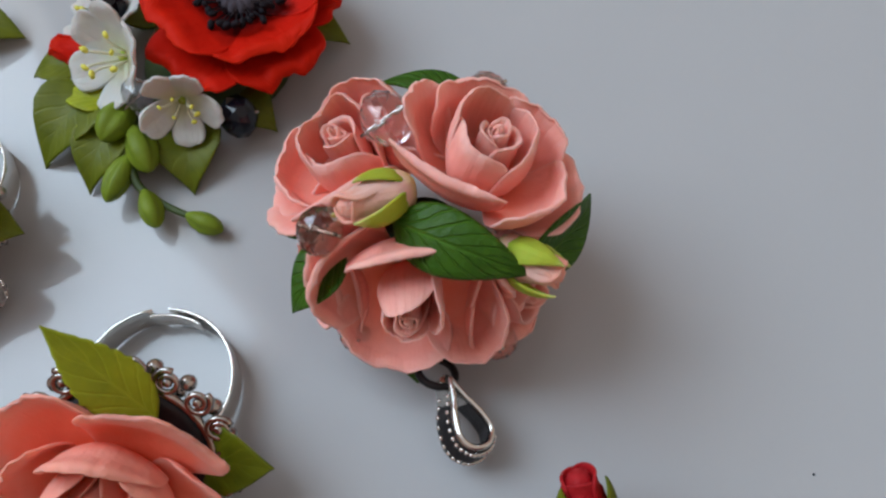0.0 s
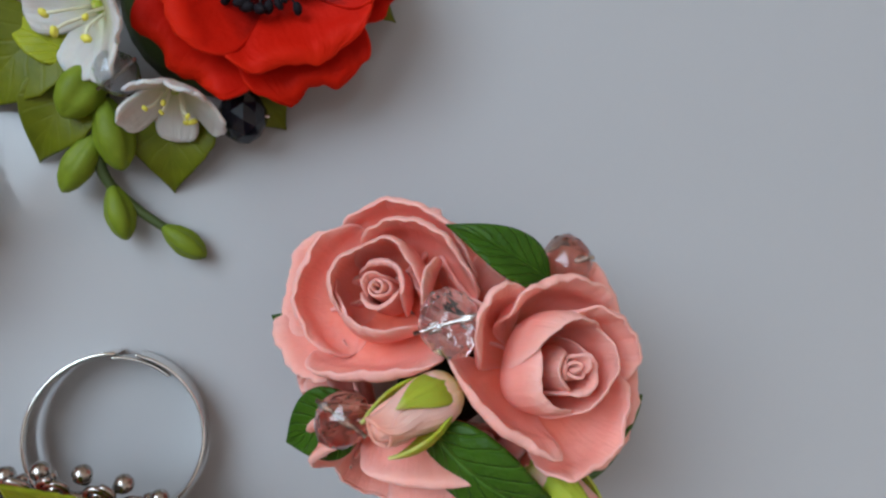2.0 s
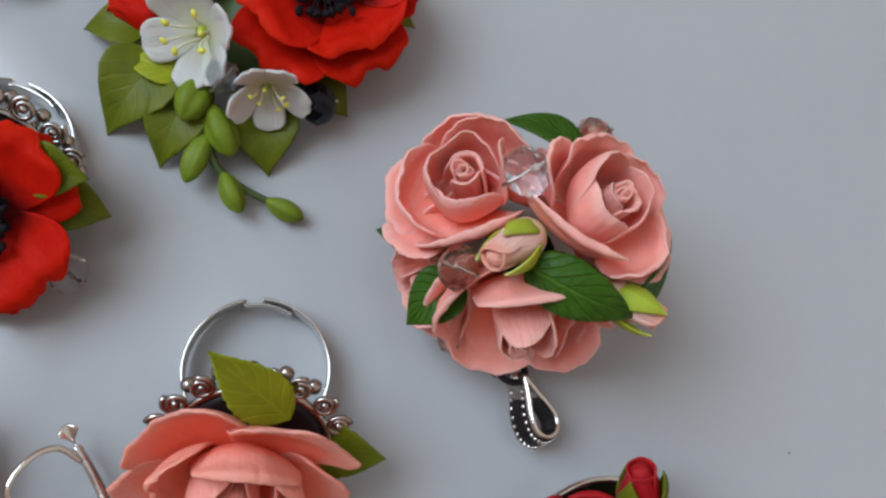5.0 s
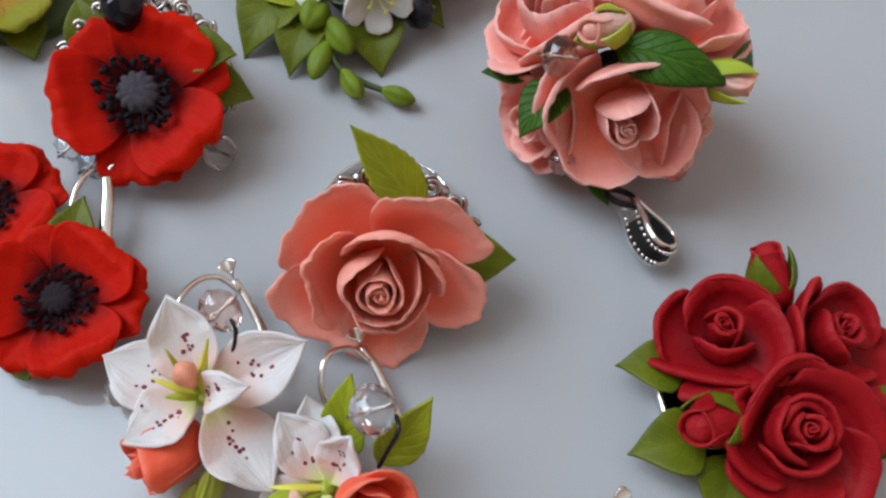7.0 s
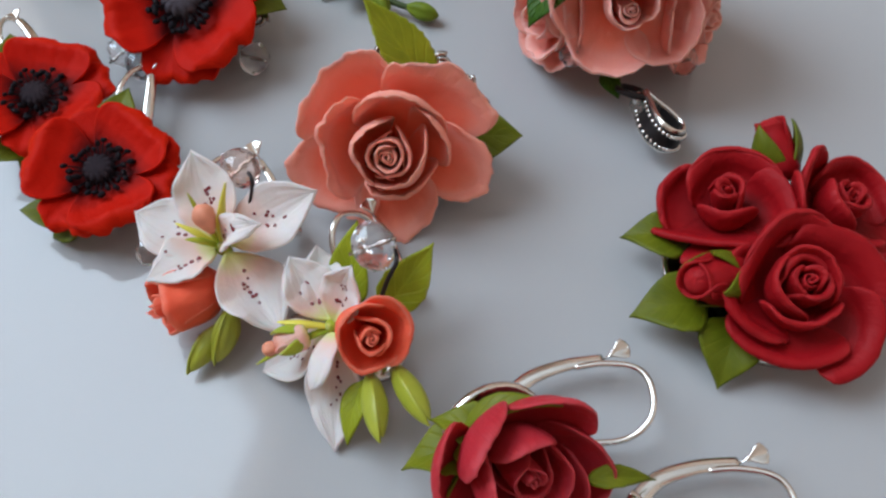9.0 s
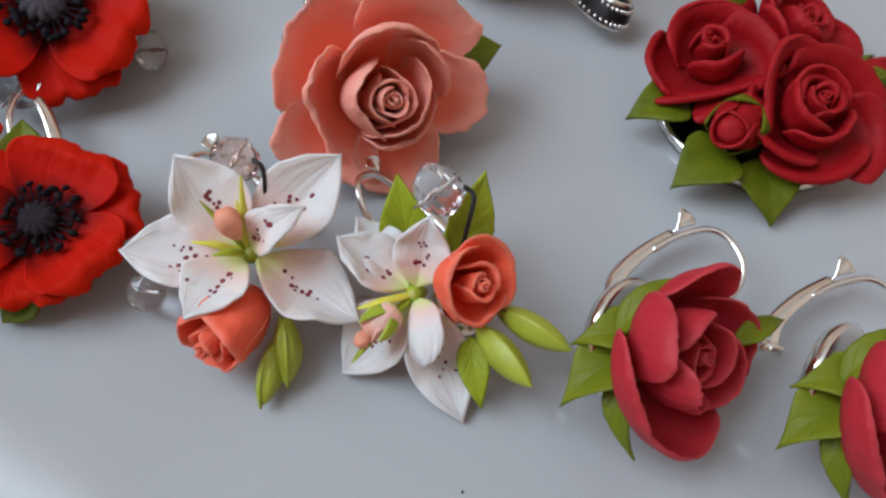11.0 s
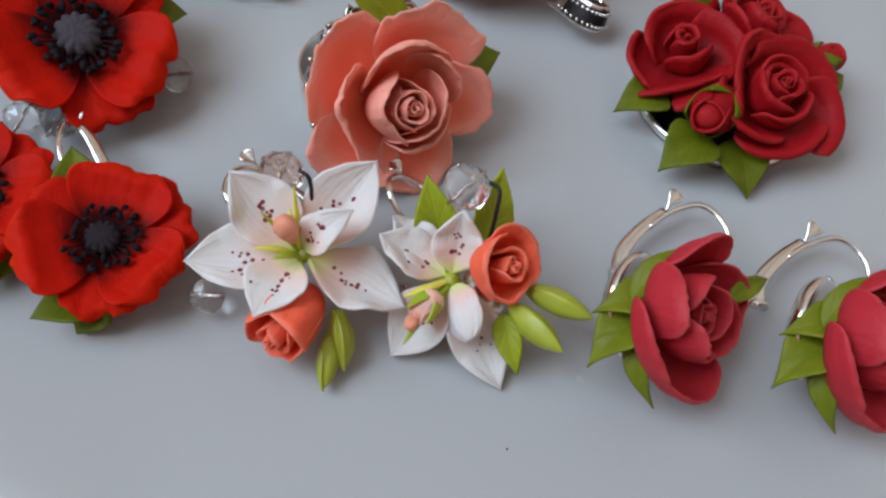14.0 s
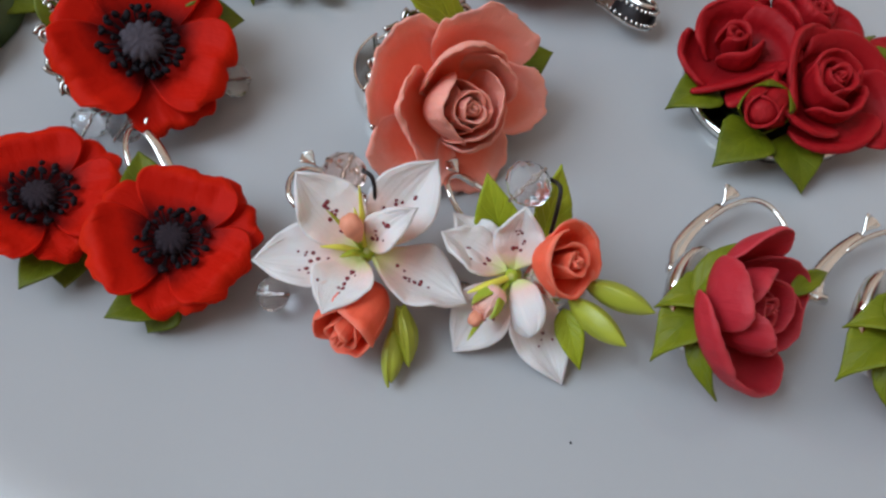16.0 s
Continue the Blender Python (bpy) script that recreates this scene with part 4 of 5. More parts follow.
# ---- lilies, two earrings ----
def lily(parent, centre, tips, up, eye_up, seed, widths, ends, anther, spots=10):
    """A spotted white lily: each petal a part, its painted speckles a part of it; green throat, flat tapering stamens, one salmon anther."""
    rng = random.Random(seed)
    c = np.asarray(centre, float)
    throat = part("lily", placed(lathe([(0.4, -2.4), (0.9, -1.0), (1.1, 0.0), (0.8, 0.8), (0.3, 1.1)], 14), c, eye_up), SEPAL, parent, "spotted white clay lily")
    for k, (tip, lean, width) in enumerate(zip(tips, up, widths)):
        domed = width < 0
        width = abs(width)
        shape = dict(fold=-0.55, arch=0.16, wide_at=0.52, keen=0.55) if domed else dict(fold=0.46, arch=-0.08 if width > 5 else 0.14, droop=0.03, wide_at=0.48, keen=1.14, twist=rng.uniform(-0.25, 0.25))
        fn = leaf_surface(c + norm(np.asarray(tip, float) - c) * 0.8, tip, lean, width, **shape)
        calm = 0.25 if domed else 1.0
        ob = part("petal", sheet(lambda u, v, fn=fn, k=k, calm=calm: fn(u, v) + calm * ((0.75 * np.sin(u * 9 + k * 2.1 + v) + 0.45 * np.sin(u * 17 + k + v * 2) + 0.16 * np.sin(u * 37 + k * 5 + v)) * np.abs(v) ** 2 * u ** 0.8 * (1 - u ** 4))[..., None] * norm(lean), 26, 17, 0.55, 0.5), LILY, throat)
        dots = []
        for _ in range(0 if domed else spots):
            u, v = rng.uniform(0.24, 0.62), rng.gauss(0, 0.22)
            a, b, d = (fn(np.array(u + i), np.array(v + j)) for i, j in ((0, 0), (0.02, 0), (0, 0.05)))
            normal = norm(np.cross(b - a, d - a))
            if normal @ np.asarray(lean, float) < 0:
                normal = -normal
            dots.append(placed(ball(rng.uniform(0.15, 0.34), 8, 5, 0.3), a + normal * 0.30, normal))
        if dots:
            part("speckling", join(*dots), SPOT, ob, "maroon painted speckles")
    lift = norm(eye_up)
    for k, end in enumerate(ends):
        end = np.asarray(end, float)
        way = curve([c, (c + end) / 2 + lift * 0.9, end], 12)
        part("stamen", tube(way, np.interp(np.linspace(0, 1, len(way)), [0, 0.5, 1], [0.40, 0.62, 0.10]), 8, flat=0.5), SEPAL if k % 2 else YELLOW, throat)
    foot, top = (np.asarray(q, float) for q in anther)
    long = np.linalg.norm(top - foot)
    part("anther", placed(lathe([(r * long, z * long) for r, z in ((0.10, 0.0), (0.20, 0.2), (0.33, 0.5), (0.36, 0.72), (0.24, 0.93), (0.06, 1.0))], 18, 4, 0.22), foot, top - foot), ANTHER_PINK, throat, "salmon coloured anther")
    return throat


def twin_bud(parent, base, tip, radius, face):
    """A pointed lime bud: a plump body clasped by two leaf halves that leave a seam."""
    base, tip, face = (np.asarray(q, float) for q in (base, tip, face))
    ob = green_bud(parent, base, tip, radius, LEAF_BUD, "pointed lime green clay bud")
    along = norm(tip - base)
    across = norm(np.cross(along, face))
    for side in (-1, 1):
        out = norm(face * 0.45 + across * side)
        foot, end = base + out * radius * 0.25, tip + along * (0.9 if side > 0 else 0.3) + out * radius * 0.10
        part("sepal", sheet(leaf_surface(foot, end, out, radius * 2.3, fold=-0.45, arch=0.13, wide_at=0.45, keen=0.9), 14, 9, 0.4, 0.5), LEAF_BUD, ob)
    return ob


def lily_earrings():
    group, words = "pair of lily earrings", "silver earring, spotted white clay lily and coral rose"
    t = thing("lily_earring", -62, -4, words + ", rosy crystal", "earring", group)
    lily(t, (-61.0, -3.4, 9.2), [(-64.7, 7.0, 16.2), (-73.6, 2.6, 9.4), (-69.6, -8.6, 10.6), (-48.4, 0.8, 15.4), (-52.8, -14.6, 7.0), (-54.6, -4.6, 16.2)],
         [(0, -0.6, 0.8), (0, -0.2, 1), (-0.3, 0, 1), (0, -0.2, 1), (0.2, 0.1, 1), (-0.5, -0.2, 0.8)], (-0.1, -0.2, 0.95), 3, [8.2, 8.8, 8.0, 8.6, 9.0, 4.8],
         [(-59.2, 1.1, 17.0), (-64.0, 0.2, 16.4), (-66.2, -2.0, 13.0), (-64.8, -4.2, 12.6), (-60.4, 0.4, 14.0)], ((-61.6, -3.0, 12.2), (-62.3, -1.8, 16.2)))
    rose(t, (-69.9, -11.6, 7.4), (-0.84, -0.50, 0.16), 9.6, CORAL, bud(200, 0.20, 0.98, 31, 4, 0.01) + [
        shaped((10, 0.31, 0.90), (85, 0.33, 0.97), (165, 0.31, 0.92), cr=1.55, ca=0.30, lip=0.05, seed=1.0, ruffle=0.04),
        shaped((140, 0.31, 0.86), (210, 0.34, 0.93), (282, 0.31, 0.86), cr=1.55, ca=0.30, lip=0.05, seed=2.0, ruffle=0.04),
        shaped((250, 0.32, 0.84), (325, 0.35, 0.92), (404, 0.32, 0.84), cr=1.55, ca=0.30, lip=0.07, seed=3.0, ruffle=0.04),
    ], drop=1.0, thick=0.55, heart=0.10, seed=31, label="half-open coral rose")
    twin_bud(t, (-60.0, -10.4, 5.6), (-61.9, -16.0, 2.4), 1.75, (-0.2, -0.2, 0.95))
    twin_bud(t, (-61.9, -12.2, 4.2), (-65.2, -17.0, 1.9), 1.35, (-0.4, 0.1, 0.9))
    bead(t, (-58.8, 6.0, 13.4), (0.6, 0.5, 0.2), 2.9, ROSY, hook=[(-57.2, 4.2, 14.8), (-56.6, 2.8, 14.6), (-57.2, 1.2, 12.6), (-58.6, 0.0, 10.5)])
    bead(t, (-72.8, 0.2, 3.2), (0.6, -0.5, 0.2), 2.4, CLEAR)
    bead(t, (-51.5, -12.0, 3.0), (0.6, -0.5, 0.2), 1.9, ROSY)
    leverback(t, [(-60.0, 2.5, 3.8), (-64.0, 6.0, 6.4), (-65.4, 9.6, 7.8), (-63.6, 13.0, 7.0), (-61.0, 14.2, 5.6), (-58.4, 12.6, 4.4)], [(-54.0, 3.2, 2.2), (-55.6, 8.0, 2.8), (-57.4, 11.6, 3.6), (-59.2, 14.4, 4.2)], (-60.5, 17.0, 5.2))

    t = thing("lily_earring", -45, -15, words + ", clear crystal", "earring", group)
    lily(t, (-46.3, -14.6, 8.0), [(-43.4, -11.2, 16.6), (-51.8, -6.4, 11.4), (-56.4, -17.4, 1.4), (-46.6, -28.0, 1.0), (-48.6, -22.4, 7.4), (-48.8, -4.2, 10.4)],
         [(-0.5, -0.6, 0.6), (0.3, -0.3, 0.9), (-0.3, -0.2, 1), (-0.25, -0.1, 1), (-0.85, -0.3, 0.4), (0, -0.4, 0.9)], (-0.6, -0.25, 0.75), 8, [6.2, 6.8, 7.6, 7.0, -6.2, 5.6],
         [(-53.0, -14.4, 9.4), (-55.6, -18.9, 7.0)], ((-52.2, -16.8, 8.3), (-54.6, -17.9, 8.6)), 9)
    rose(t, (-40.7, -19.4, 14.2), (0.22, -0.52, 0.82), 6.6, CORAL, bud(120, 0.30, 0.88, 33, 3, 0.02) + [
        shaped((-44, 0.46, 0.78), (30, 0.56, 0.92), (100, 0.50, 0.96), cr=1.45, ca=0.28, lip=0.20, lip_from=0.62, seed=1.0, ruffle=0.04),
        shaped((76, 0.48, 0.90), (150, 0.52, 0.90), (224, 0.47, 0.72), cr=1.6, ca=0.28, lip=0.08, seed=2.0, ruffle=0.035),
        shaped((192, 0.44, 0.68), (262, 0.50, 0.66), (334, 0.47, 0.72), cr=1.6, ca=0.28, lip=0.10, seed=3.0, ruffle=0.035),
    ], drop=0.9, thick=0.5, heart=0.15, seed=33, label="coral clay rose")
    part("mount", placed(lathe([(3.0, 0.0), (3.6, 0.3), (3.4, 1.2), (2.0, 1.6)], 24), (-41.5, -16.0, 2.4), (0.2, -0.2, 1)), SILVER, t, "small silver cup")
    twin_bud(t, (-38.8, -20.0, 7.8), (-34.9, -27.0, 9.2), 1.55, (-0.1, -0.2, 0.95))
    twin_bud(t, (-41.7, -20.8, 7.6), (-40.2, -28.6, 8.8), 1.55, (0.1, -0.2, 0.95))
    leaf(t, (-42.6, -21.0, 6.0), (-44.6, -28.0, 3.6), (-0.3, 0, 1), 3.4, LEAF_LIME, arch=0.08)
    leaf(t, (-44.2, -10.0, 5.5), (-43.2, -2.8, 13.4), (-0.5, -0.6, 0.7), 6.0, LEAF_LIME, fold=0.3, arch=0.08)
    leaf(t, (-40.4, -12.0, 6.5), (-33.8, -6.0, 12.8), (0.1, -0.7, 0.7), 5.8, LEAF_LIME, fold=0.35, arch=0.02, wide_at=0.38, keen=1.3, teeth=0.1)
    bead(t, (-40.8, -8.0, 15.8), (0.85, 0.1, 0.35), 3.1, CLEAR, hook=[(-38.2, -8.8, 16.0), (-38.0, -10.6, 16.4), (-39.2, -12.2, 14.6), (-40.4, -13.4, 11.5)])
    rosebud(t, (-49.4, -15.8, 8.4), (-53.4, -17.3, 8.7), 1.6, BLUSH, seed=6, cover=0.9)
    leverback(t, [(-43.0, -8.0, 3.8), (-46.4, -4.6, 6.4), (-47.2, -1.6, 8.2), (-46.2, 1.6, 8.2), (-43.6, 3.0, 6.0), (-41.4, 2.0, 3.6)], [(-37.4, -6.8, 2.2), (-39.0, -2.0, 2.6), (-40.8, 2.0, 3.2), (-42.2, 4.0, 3.8)], (-43.4, 6.2, 5.2))


# ---- poppy earrings ----
def poppy_earrings():
    words = "silver leverback earring with scarlet clay poppy and green leaves"
    t = thing("poppy_earring", -81, 11, words, "earring", "pair of poppy earrings")
    poppy(t, (-81.0, 11.6, 6.4), (0.06, -0.16, 0.98), 10.0, roll=50, seed=41, count=30, eye_material=POPPY_DARK, rows=[(3, 0.92, 0.36, 0.64, 0.6, 0.12, 0.05, 0.3), (3, 1.02, 0.18, 0.52, 0.5, 0.10, 0.06, 0.35)])
    leaf(t, (-82.0, 17.5, 3.6), (-79.8, 27.0, 6.8), (0, -0.5, 0.85), 7.0, LEAF, fold=0.3, arch=0.08)
    leaf(t, (-85.0, 6.5, 3.0), (-92.2, 6.6, 4.6), (0, 0, 1), 6.0, LEAF, fold=0.15, arch=0.08)
    leaf(t, (-84.0, 6.0, 2.8), (-88.6, 4.4 - 0.2, 0.8), (0, 0, 1), 6.2, LEAF, fold=0.15, arch=0.06)
    part("mount", placed(lathe([(3.4, 0.0), (4.0, 0.3), (4.0, 1.3), (2.2, 4.6)], 24), (-81.2, 12.0, 0.3)), SILVER, t, "small silver cup")
    leverback(t, [(-80.6, 18.0, 2.6), (-81.6, 23.0, 5.2), (-81.4, 27.4, 6.4), (-80.2, 31.0, 6.2), (-78.8, 32.2, 5.6), (-77.4, 31.0, 5.0)], [(-77.4, 19.4, 3.2), (-77.2, 24.0, 4.6), (-77.2, 28.0, 5.2), (-77.6, 31.0, 5.4)], (-78.0, 32.8, 5.8), 1.35)
    copy_thing(t, pose(-0.0931, 0.0252, 0.0004, 0, 0, 34))


# ---- poppy ring ----
def poppy_ring():
    t = thing("poppy_ring", -73, 44, "silver ring with large scarlet clay poppy, black bead and crystals", "ring")
    axis = (0.05, -0.42, 0.90)
    ring_band(t, (-72.8, 52.6, 2.75), (0.03, 0.05, 1.0), 9.4, 4.2, 80)
    filigree(t, (-73.0, 46.4, 7.6), (0.03, -0.60, 0.80), 11.4, 18)
    poppy(t, (-72.8, 42.0, 9.8), axis, 12.4, roll=73, seed=43, count=38, eye=0.265, rows=[(3, 0.90, 0.34, 0.64, 0.6, 0.10, 0.05, 0.3), (3, 1.05, 0.12, 0.52, 0.5, 0.08, 0.05, 0.35)])
    leaf(t, (-66.5, 48.0, 12.0), (-58.8, 46.2, 13.0), (0, -0.4, 0.9), 6.8, LEAF, fold=0.2, arch=0.08)
    leaf(t, (-65.5, 45.5, 8.0), (-57.3, 43.3, 6.5), (0, -0.3, 1), 7.2, LEAF, fold=0.2, arch=0.08)
    leaf(t, (-80.0, 50.0, 10.0), (-82.0, 56.5, 14.5), (0, -0.5, 0.9), 6.4, LEAF, fold=0.2, arch=0.08)
    bead(t, (-74.2, 52.0, 16.8), (1, 0, 0.1), 3.6, BLACK_GLASS, label="faceted black glass bead")
    bead(t, (-62.6, 36.2, 3.0), (0.8, -0.5, 0.2), 2.7, CLEAR, label="faceted clear crystal bead")
    bead(t, (-84.2, 37.8, 3.6), (0.6, 0.5, 0.2), 2.5, CLEAR, label="faceted clear crystal bead")
    bead(t, (-79.9, 33.9, 4.8), (0.8, 0.5, 0.2), 2.7, SMOKY, label="faceted smoky crystal bead")


# ---- crimson rose earrings ----
def crimson_earrings():
    words = "silver leverback earring with crimson clay rose in green sepals"
    t = thing("rose_earring", -26, -33, words, "earring", "pair of crimson rose earrings")
    axis = norm((0.40, -0.72, 0.57))
    back = np.array([-27.0, -29.3, 7.3])
    part("cup", placed(lathe([(0.6, -2.2), (4.0, -2.0), (6.0, -1.2), (6.8, -0.2), (6.9, 0.6), (6.4, 0.8), (5.4, 0.2)], 32), back - axis * 1.5, axis), SILVER, t, "polished silver cup")
    torn = dict(ruffle=0.024, crinkle=0.006, jag=0.008)
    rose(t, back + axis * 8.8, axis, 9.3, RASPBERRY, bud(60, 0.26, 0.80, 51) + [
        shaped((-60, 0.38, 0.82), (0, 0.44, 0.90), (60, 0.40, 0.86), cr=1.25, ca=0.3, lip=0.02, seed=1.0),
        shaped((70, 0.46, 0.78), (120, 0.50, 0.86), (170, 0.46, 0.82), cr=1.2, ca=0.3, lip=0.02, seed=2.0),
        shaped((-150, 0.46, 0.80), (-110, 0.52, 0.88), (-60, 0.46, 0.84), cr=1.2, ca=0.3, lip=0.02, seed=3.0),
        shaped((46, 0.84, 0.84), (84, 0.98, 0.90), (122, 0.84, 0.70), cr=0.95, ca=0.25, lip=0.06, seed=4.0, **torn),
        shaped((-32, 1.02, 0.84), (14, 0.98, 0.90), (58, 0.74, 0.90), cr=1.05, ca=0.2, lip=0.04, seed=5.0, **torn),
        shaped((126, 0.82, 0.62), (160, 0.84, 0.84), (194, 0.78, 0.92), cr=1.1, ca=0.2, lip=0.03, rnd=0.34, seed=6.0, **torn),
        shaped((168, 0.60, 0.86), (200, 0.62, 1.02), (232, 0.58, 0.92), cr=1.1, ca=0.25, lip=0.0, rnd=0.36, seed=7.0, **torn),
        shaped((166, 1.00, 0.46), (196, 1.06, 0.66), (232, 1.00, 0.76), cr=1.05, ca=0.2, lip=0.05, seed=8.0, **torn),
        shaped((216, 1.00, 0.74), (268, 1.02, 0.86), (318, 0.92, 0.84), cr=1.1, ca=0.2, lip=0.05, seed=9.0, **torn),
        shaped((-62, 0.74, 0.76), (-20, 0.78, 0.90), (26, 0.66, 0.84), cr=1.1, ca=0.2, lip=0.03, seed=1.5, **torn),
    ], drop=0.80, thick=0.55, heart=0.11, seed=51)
    for base, tip, width, up in (
        ((-28.5, -30.0, 9.0), (-38.0, -32.0, 7.4), 7.6, (-0.5, 0.1, 0.8)), ((-27.5, -29.4, 10.4), (-34.6, -27.4, 10.4), 5.4, (-0.5, 0.2, 0.8)),
        ((-30.6, -29.6, 12.2), (-28.4, -34.6, 15.0), 4.2, (-0.6, -0.2, 0.75)), ((-31.0, -28.6, 11.4), (-20.4, -27.6, 14.8), 3.2, (-0.3, 0.4, 0.85)),
        ((-31.4, -31.5, 8.6), (-33.4, -39.8, 5.0), 3.2, (-0.8, 0.0, 0.6)), ((-18.0, -33.4, 7.4), (-9.8, -33.8, 7.0), 2.4, (0.2, 0, 1)),
    ):
        leaf(t, np.array(base) + axis * 0.9, tip, up, width, LEAF_SEPAL, fold=0.4, arch=0.16, droop=0.05, name="sepal", thick=0.5, wide_at=0.30, keen=1.5, teeth=0.10, twist=0.25)
    leverback(t, [(-22.0, -27.6, 2.4), (-13.0, -28.4, 3.4), (-9.0, -26.4, 4.6), (-8.2, -22.8, 5.2), (-9.6, -20.0, 5.2), (-13.4, -19.0, 4.6), (-17.0, -19.2, 4.0)], [(-25.0, -22.9, 3.6), (-22.6, -20.4, 3.8), (-18.0, -18.8, 4.0), (-13.4, -18.2, 4.0)], (-10.0, -16.6, 4.4), 1.5)
    pair = copy_thing(t, pose(-0.0082, -0.0470, 0.0, 0, 0, -4))
    for piece in pair.children:
        if piece.name.startswith(("ear_wire", "lever")):
            piece.location += Vector((-0.0050, 0.0013, 0.0))


# ---- poppy brooch with white blossom ----
def blossom(parent, centre, axis, size, petals, seed, count=6, cup=0.9, rise=0.35):
    rng = random.Random(seed)
    m = basis(axis)
    c = np.asarray(centre, float)
    heart = part("blossom", placed(ball(size * 0.14, 10, 6), c, axis), SEPAL, parent, "white clay blossom with yellow stamens")
    for k in range(petals):
        fn = petal_surface(m, c, az=360 * k / petals + rng.uniform(-8, 8), reach=size, rise=size * rise * rng.uniform(0.85, 1.2), width=size * 0.40, cup=cup, root=size * 0.05, lip=size * 0.06, ruffle=size * 0.02, belly=0.5, seed=rng.uniform(0, 9), wide_at=0.66)
        part("petal", sheet(fn, 13, 11, 0.5), WHITE, heart)
    stamens(heart, c, m, count, size * 0.42, size * 0.62, seed, head=size * 0.058, filament=size * 0.026, head_material=YELLOW, filament_material=CREAM)
    return heart


def poppy_brooch():
    t = thing("poppy_brooch", -38, 68, "brooch of scarlet clay poppy, white blossom, green leaves and buds", "brooch")
    part("bed", placed(lathe([(10, 0.2), (11.5, 0.6), (10.5, 3.0), (7, 5.5), (2, 6.5)], 28), (-37.0, 75.0, 0)), STEM_GREEN, t, "dark clay backing")
    poppy(t, (-31.6, 77.6, 9.8), (0.10, -0.06, 0.98), 13.8, roll=30, seed=61, count=36, rows=[(4, 0.80, 0.38, 0.58, 0.6, 0.08, 0.05, 0.35), (5, 1.02, 0.18, 0.54, 0.5, 0.08, 0.06, 0.4)])
    blossom(t, (-47.2, 69.2, 8.8), (-0.56, -0.50, 0.66), 7.2, 6, 3, 6, rise=0.55)
    blossom(t, (-38.6, 62.6, 8.0), (0.12, -0.90, 0.42), 5.4, 5, 5, 6, rise=0.70)
    blossom(t, (-53.0, 79.0, 5.0), (-0.30, 0.1, 0.95), 6.5, 5, 7, 4)
    rosebud(t, (-53.0, 72.0, 4.5), (-61.0, 75.0, 4.6), 2.6, SCARLET, seed=3, sepals=0)
    bead(t, (-31.6, 61.6, 5.0), (1, 0.2, 0.1), 3.1, BLACK_GLASS, label="faceted black glass bead")
    bead(t, (-44.2, 62.6, 9.2), (0.5, 0.6, 0.1), 2.6, SMOKY, label="faceted smoky crystal bead")
    bead(t, (-51.5, 79.0, 8.0), (1, 0.2, 0.1), 3.0, BLACK_GLASS, label="faceted black glass bead")
    up = (0, 0, 1)
    for base, tip, width, mat in (
        ((-53.0, 67.5, 4.0), (-60.5, 56.4, 0.6), 11.0, LEAF), ((-49.5, 62.0, 3.6), (-53.0, 52.0, 0.9), 8.4, LEAF), ((-39.5, 62.0, 2.4), (-38.0, 51.8, 0.8), 10.0, LEAF),
        ((-33.0, 66.0, 3.0), (-27.0, 61.6, 1.2), 7.0, LEAF), ((-55.0, 71.5, 4.0), (-64.8, 71.8, 1.6), 7.0, LEAF), ((-50.0, 64.0, 4.6), (-58.8, 66.6, 3.4), 4.6, LEAF_LIME),
        ((-26.0, 80.0, 2.0), (-17.2, 76.8, 1.6), 7.0, LEAF), ((-46.0, 80.0, 2.0), (-54.0, 88.0, 1.2), 8.0, LEAF),
    ):
        leaf(t, base, tip, up, width, mat, fold=0.26, arch=0.14, droop=0.06, teeth=0.05, wide_at=0.30, keen=1.3)
    stem = part("stem", tube(curve([(-46.5, 62.0, 5.0), (-46.3, 56.0, 4.2), (-45.0, 52.0, 3.2), (-41.5, 49.4, 2.4), (-37.5, 47.6, 2.0)], 30), np.linspace(0.75, 0.5, 29), 8), STEM_GREEN, t, "dark green twig")
    for base, tip, r in (((-47.0, 64.0, 5.5), (-49.6, 57.2, 6.4), 2.5), ((-46.4, 60.5, 5.0), (-42.8, 53.0, 5.0), 2.3), ((-46.2, 56.5, 4.2), (-49.0, 49.4, 3.2), 1.9), ((-44.2, 51.4, 3.0), (-41.4, 45.6, 3.0), 1.75), ((-38.2, 47.9, 2.2), (-32.8, 45.4, 2.0), 1.6)):
        green_bud(t, base, tip, r)


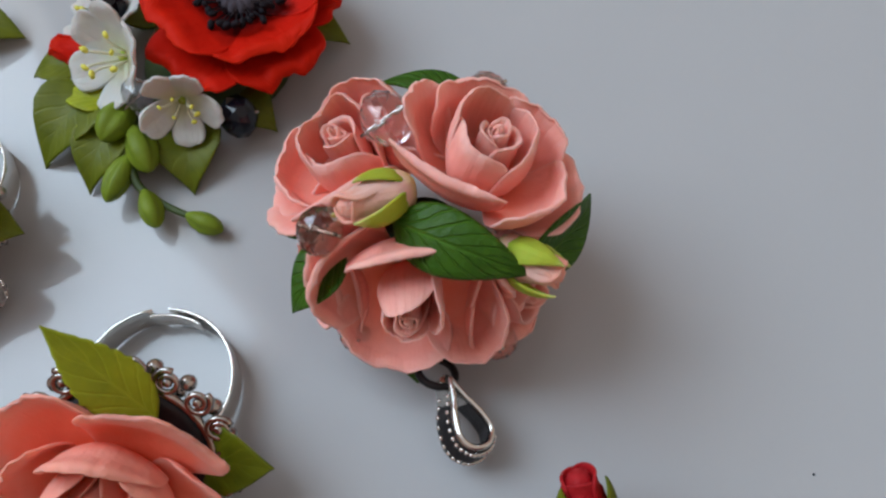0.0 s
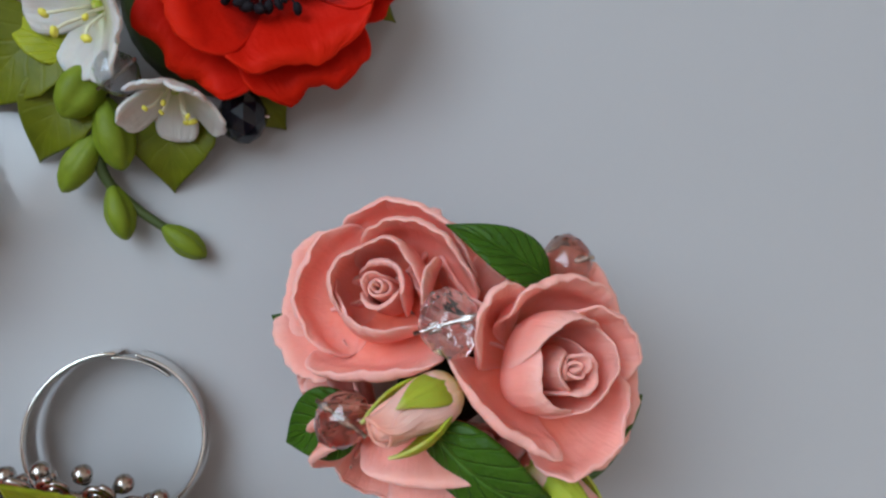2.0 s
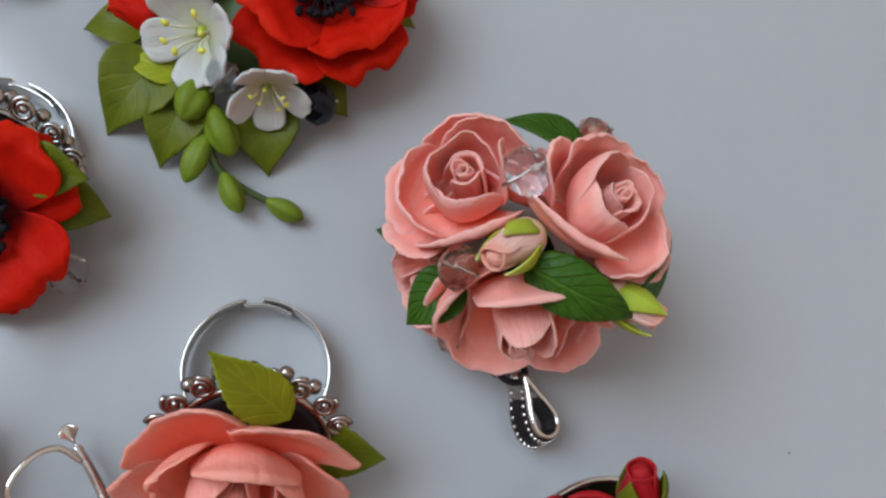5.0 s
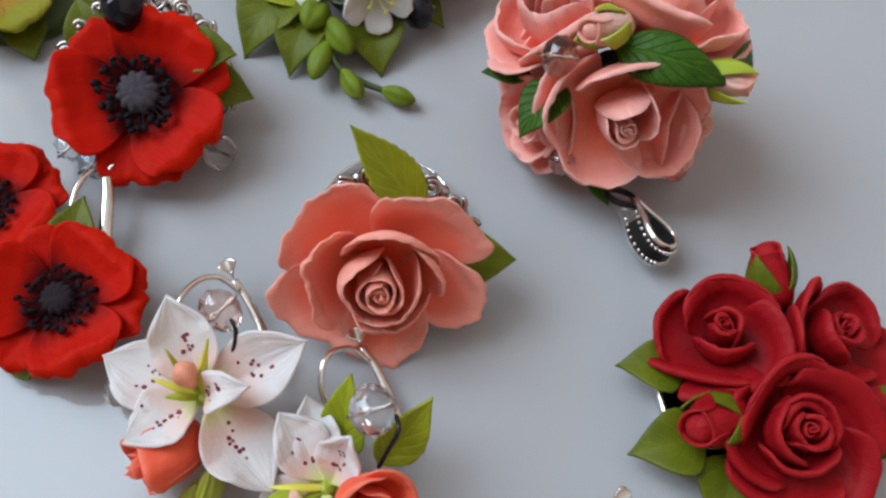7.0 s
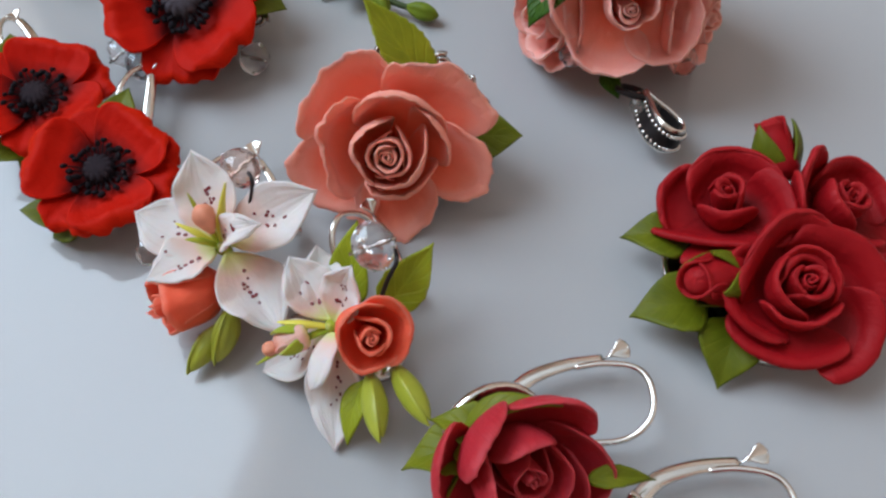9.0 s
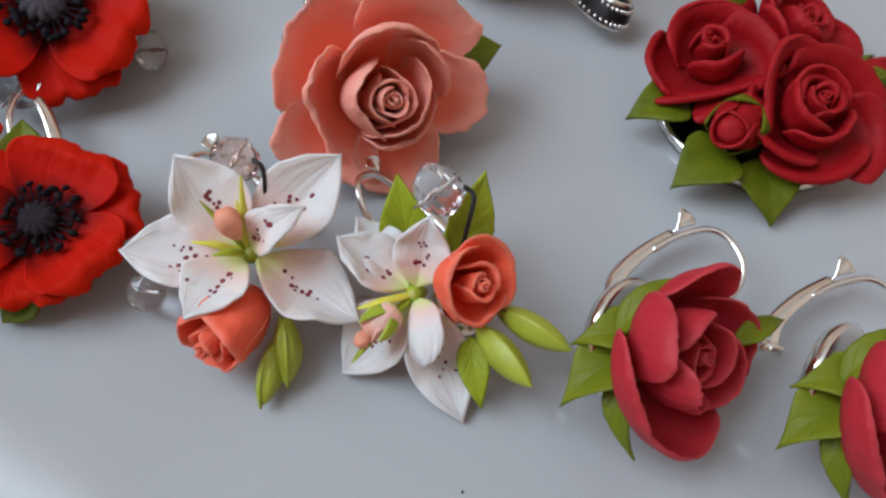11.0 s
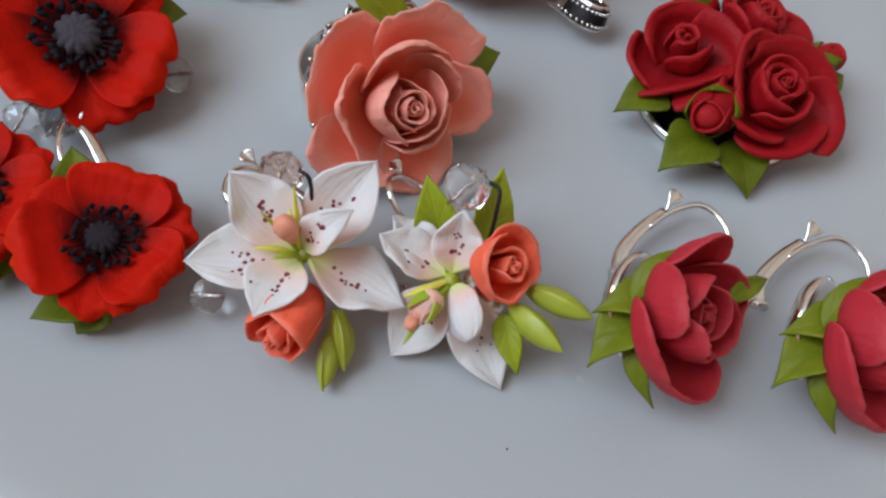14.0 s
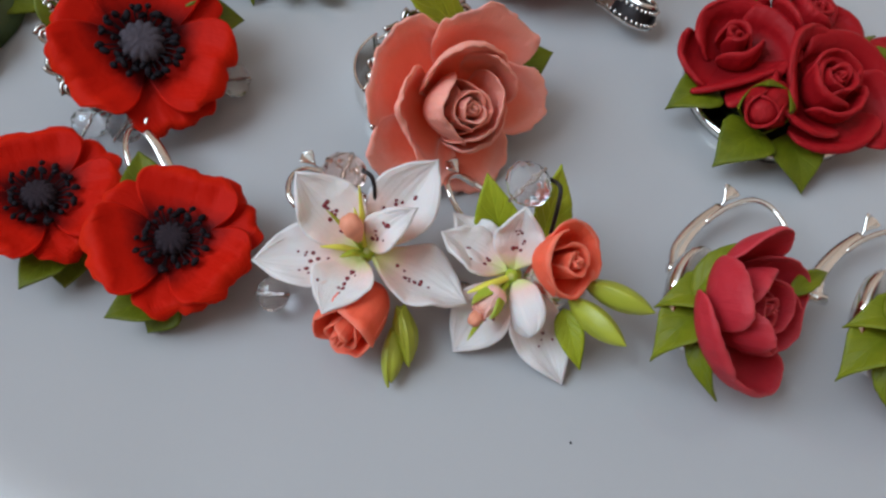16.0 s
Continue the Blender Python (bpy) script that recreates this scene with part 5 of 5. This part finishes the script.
# ---- the brooch at the rim of the view: lime flowers and leaves ----
def lime_brooch():
    t = thing("lime_brooch", -97, 70, "brooch of yellow-green clay flowers tinged orange with green leaves", "brooch")
    part("bed", placed(lathe([(12, 0.2), (14.0, 0.6), (12.5, 3.0), (2, 4.5)], 24), (-98.0, 74.0, 0)), STEM_GREEN, t, "green clay backing")
    for c, r, s in (((-98.5, 67.0, 5.5), 9.0, 2), ((-90.0, 78.0, 5.5), 8.5, 5), ((-104.0, 80.0, 5.5), 8.5, 9)):
        head = part("flower", placed(ball(1.4, 10, 6), c), RUST, t, "yellow-green clay flower tinged orange")
        for k in range(5):
            fn = petal_surface(basis((0.05, -0.1, 1), 0), np.array(c), az=72 * k + s * 11, reach=r, rise=r * 0.2, width=r * 0.55, cup=0.5, root=0.5, lip=0.6, ruffle=0.4, belly=0.5, seed=s + k)
            part("petal", sheet(fn, 12, 11, 0.5), LIME_PETAL, head)
    for base, tip, w in (((-96.0, 64.0, 2.0), (-93.4, 56.6, 0.9), 7.0), ((-88.0, 70.0, 2.0), (-83.5, 66.0, 1.0), 6.0), ((-80.0, 82.0, 3.0), (-67.6, 79.2, 1.0), 8.0), ((-104.0, 66.0, 2.0), (-110.0, 60.0, 1.0), 7.0)):
        leaf(t, base, tip, (0, 0, 1), w, LEAF, fold=0.14, arch=0.1)


ANTHER_PINK = plain("salmon_anther_clay", (0.80, 0.30, 0.18), 0.6, 0.2)
LEAF_BUD = plain("lime_bud_clay", (0.36, 0.385, 0.035), 0.42, 0.16, 500.0)
LIME_PETAL = clay("lime_petal_clay", (0.42, 0.12, 0.025), (0.26, 0.24, 0.018), (0.19, 0.23, 0.018))


# ---- table and room ----
def box(x0, y0, z0, x1, y1, z1, bevel=0.0):
    """A box in metres as a bmesh, its edges rounded by bevel."""
    bm = bmesh.new()
    bmesh.ops.create_cube(bm, size=1.0)
    for v in bm.verts:
        v.co = Vector((x0 + (v.co.x + 0.5) * (x1 - x0), y0 + (v.co.y + 0.5) * (y1 - y0), z0 + (v.co.z + 0.5) * (z1 - z0)))
    if bevel:
        bmesh.ops.bevel(bm, geom=bm.edges[:], offset=bevel, segments=3, affect="EDGES", profile=0.5)
    return bm


def solid(name, bm, material, parent=None, label="", kind=""):
    mesh = bpy.data.meshes.new(name)
    bm.to_mesh(mesh)
    bm.free()
    mesh.materials.append(material)
    ob = new(name, mesh)
    if parent:
        ob.parent = parent
    return tagged(ob, label, kind=kind)


def table_lacquer():
    n = Nodes("white_table_lacquer")
    cloudy = n.noise(9.0, 4.0, n.place())
    fine = n.noise(900.0, 3.0, n.place())
    colour = n.mix(cloudy, (0.402, 0.400, 0.407), (0.427, 0.425, 0.432))
    n.bump(n.noise(70.0, 2.0, n.place()), 0.05, 0.0006)
    return n.set(Base_Color=colour, Roughness=n.math("MULTIPLY_ADD", fine, 0.04, 0.06), Specular_IOR_Level=0.32)


def room():
    white = plain("wall_paint", (0.78, 0.605, 0.49), 0.85, 0.04, 6.0, 0.1)
    ceiling_white = plain("ceiling_paint", (0.84, 0.84, 0.83), 0.85, 0.04, 6.0, 0.1)
    wood = plain("floor_wood", (0.30, 0.20, 0.12), 0.5, 0.25, 5.0, 0.1)
    frame_white = plain("window_frame_paint", (0.78, 0.78, 0.77), 0.4, 0.04, 20.0, 0.05)
    turn = Matrix.Rotation(WINDOW_AZ, 4, "Z")
    half, back, low, high = 1.25, 1.15, -0.74, 1.95
    wa, wb, z0, z1 = -0.435, 0.22, 0.40, 1.80
    f = WINDOW_FAR
    pieces = [
        ("floor", box(-back, -half, low - 0.1, f + 0.2, half, low), wood), ("ceiling", box(-back, -half, high, f + 0.2, half, high + 0.1), ceiling_white),
        ("wall_south", box(-back - 0.1, -half, low, -back, half, high), white), ("wall_east", box(-back, -half - 0.1, low, f + 0.2, -half, high), white),
        ("wall_west", box(-back, half, low, f + 0.2, half + 0.1, high), white),
    ]
    for name, bm, mat in pieces:
        ob = solid(name, bm, mat, kind="structure")
        ob.matrix_world = turn
    joined = bmesh.new()
    for args in ((f, -half, low, f + 0.2, wa, high), (f, wb, low, f + 0.2, half, high), (f, wa, low, f + 0.2, wb, z0), (f, wa, z1, f + 0.2, wb, high)):
        bm = box(*args)
        mesh = bpy.data.meshes.new("piece")
        bm.to_mesh(mesh)
        bm.free()
        joined.from_mesh(mesh)
        bpy.data.meshes.remove(mesh)
    ob = solid("wall_north", joined, white, kind="structure")
    ob.matrix_world = turn
    window = tagged(new("window_1"), "white framed window", "window", kind="structure")
    window.matrix_world = turn
    for args in ((f + 0.09, wa, z0, f + 0.14, wa + 0.05, z1), (f + 0.09, wb - 0.05, z0, f + 0.14, wb, z1), (f + 0.09, wa + 0.05, z0, f + 0.14, wb - 0.05, z0 + 0.05), (f + 0.09, wa + 0.05, z1 - 0.05, f + 0.14, wb - 0.05, z1)):
        solid("window_frame", box(*args, bevel=0.004), frame_white, window)
    lacquer = table_lacquer()
    table = tagged(new("table"), "plain white glossy lacquered table", "table")
    solid("tabletop", box(-0.55, -0.42, -0.025, 0.60, 0.40, 0.0, 0.002), lacquer, table)
    for x in (-0.50, 0.53):
        for y in (-0.37, 0.33):
            solid("leg", box(x, y, low, x + 0.045, y + 0.045, -0.025, 0.003), lacquer, table)


def crumb(x, y, size, seed):
    p, faces, uv = ball(size, 7, 5, 0.6)
    rng = random.Random(seed)
    p = p * np.array([[rng.uniform(0.7, 1.3)] * 3 for _ in p]) + np.array([x, y, size * 0.5])
    t = thing("crumb", x, y, "tiny dark crumb on the white table", "crumb")
    part("grain", (p, faces, uv), ANTHER, t)


room()
pink_pendant()
peach_ring()
crimson_brooch()
lily_earrings()
poppy_earrings()
poppy_ring()
crimson_earrings()
poppy_brooch()
lime_brooch()
crumb(40.7, 13.4, 0.16, 1)
crumb(-49.7, -34.4, 0.15, 2)
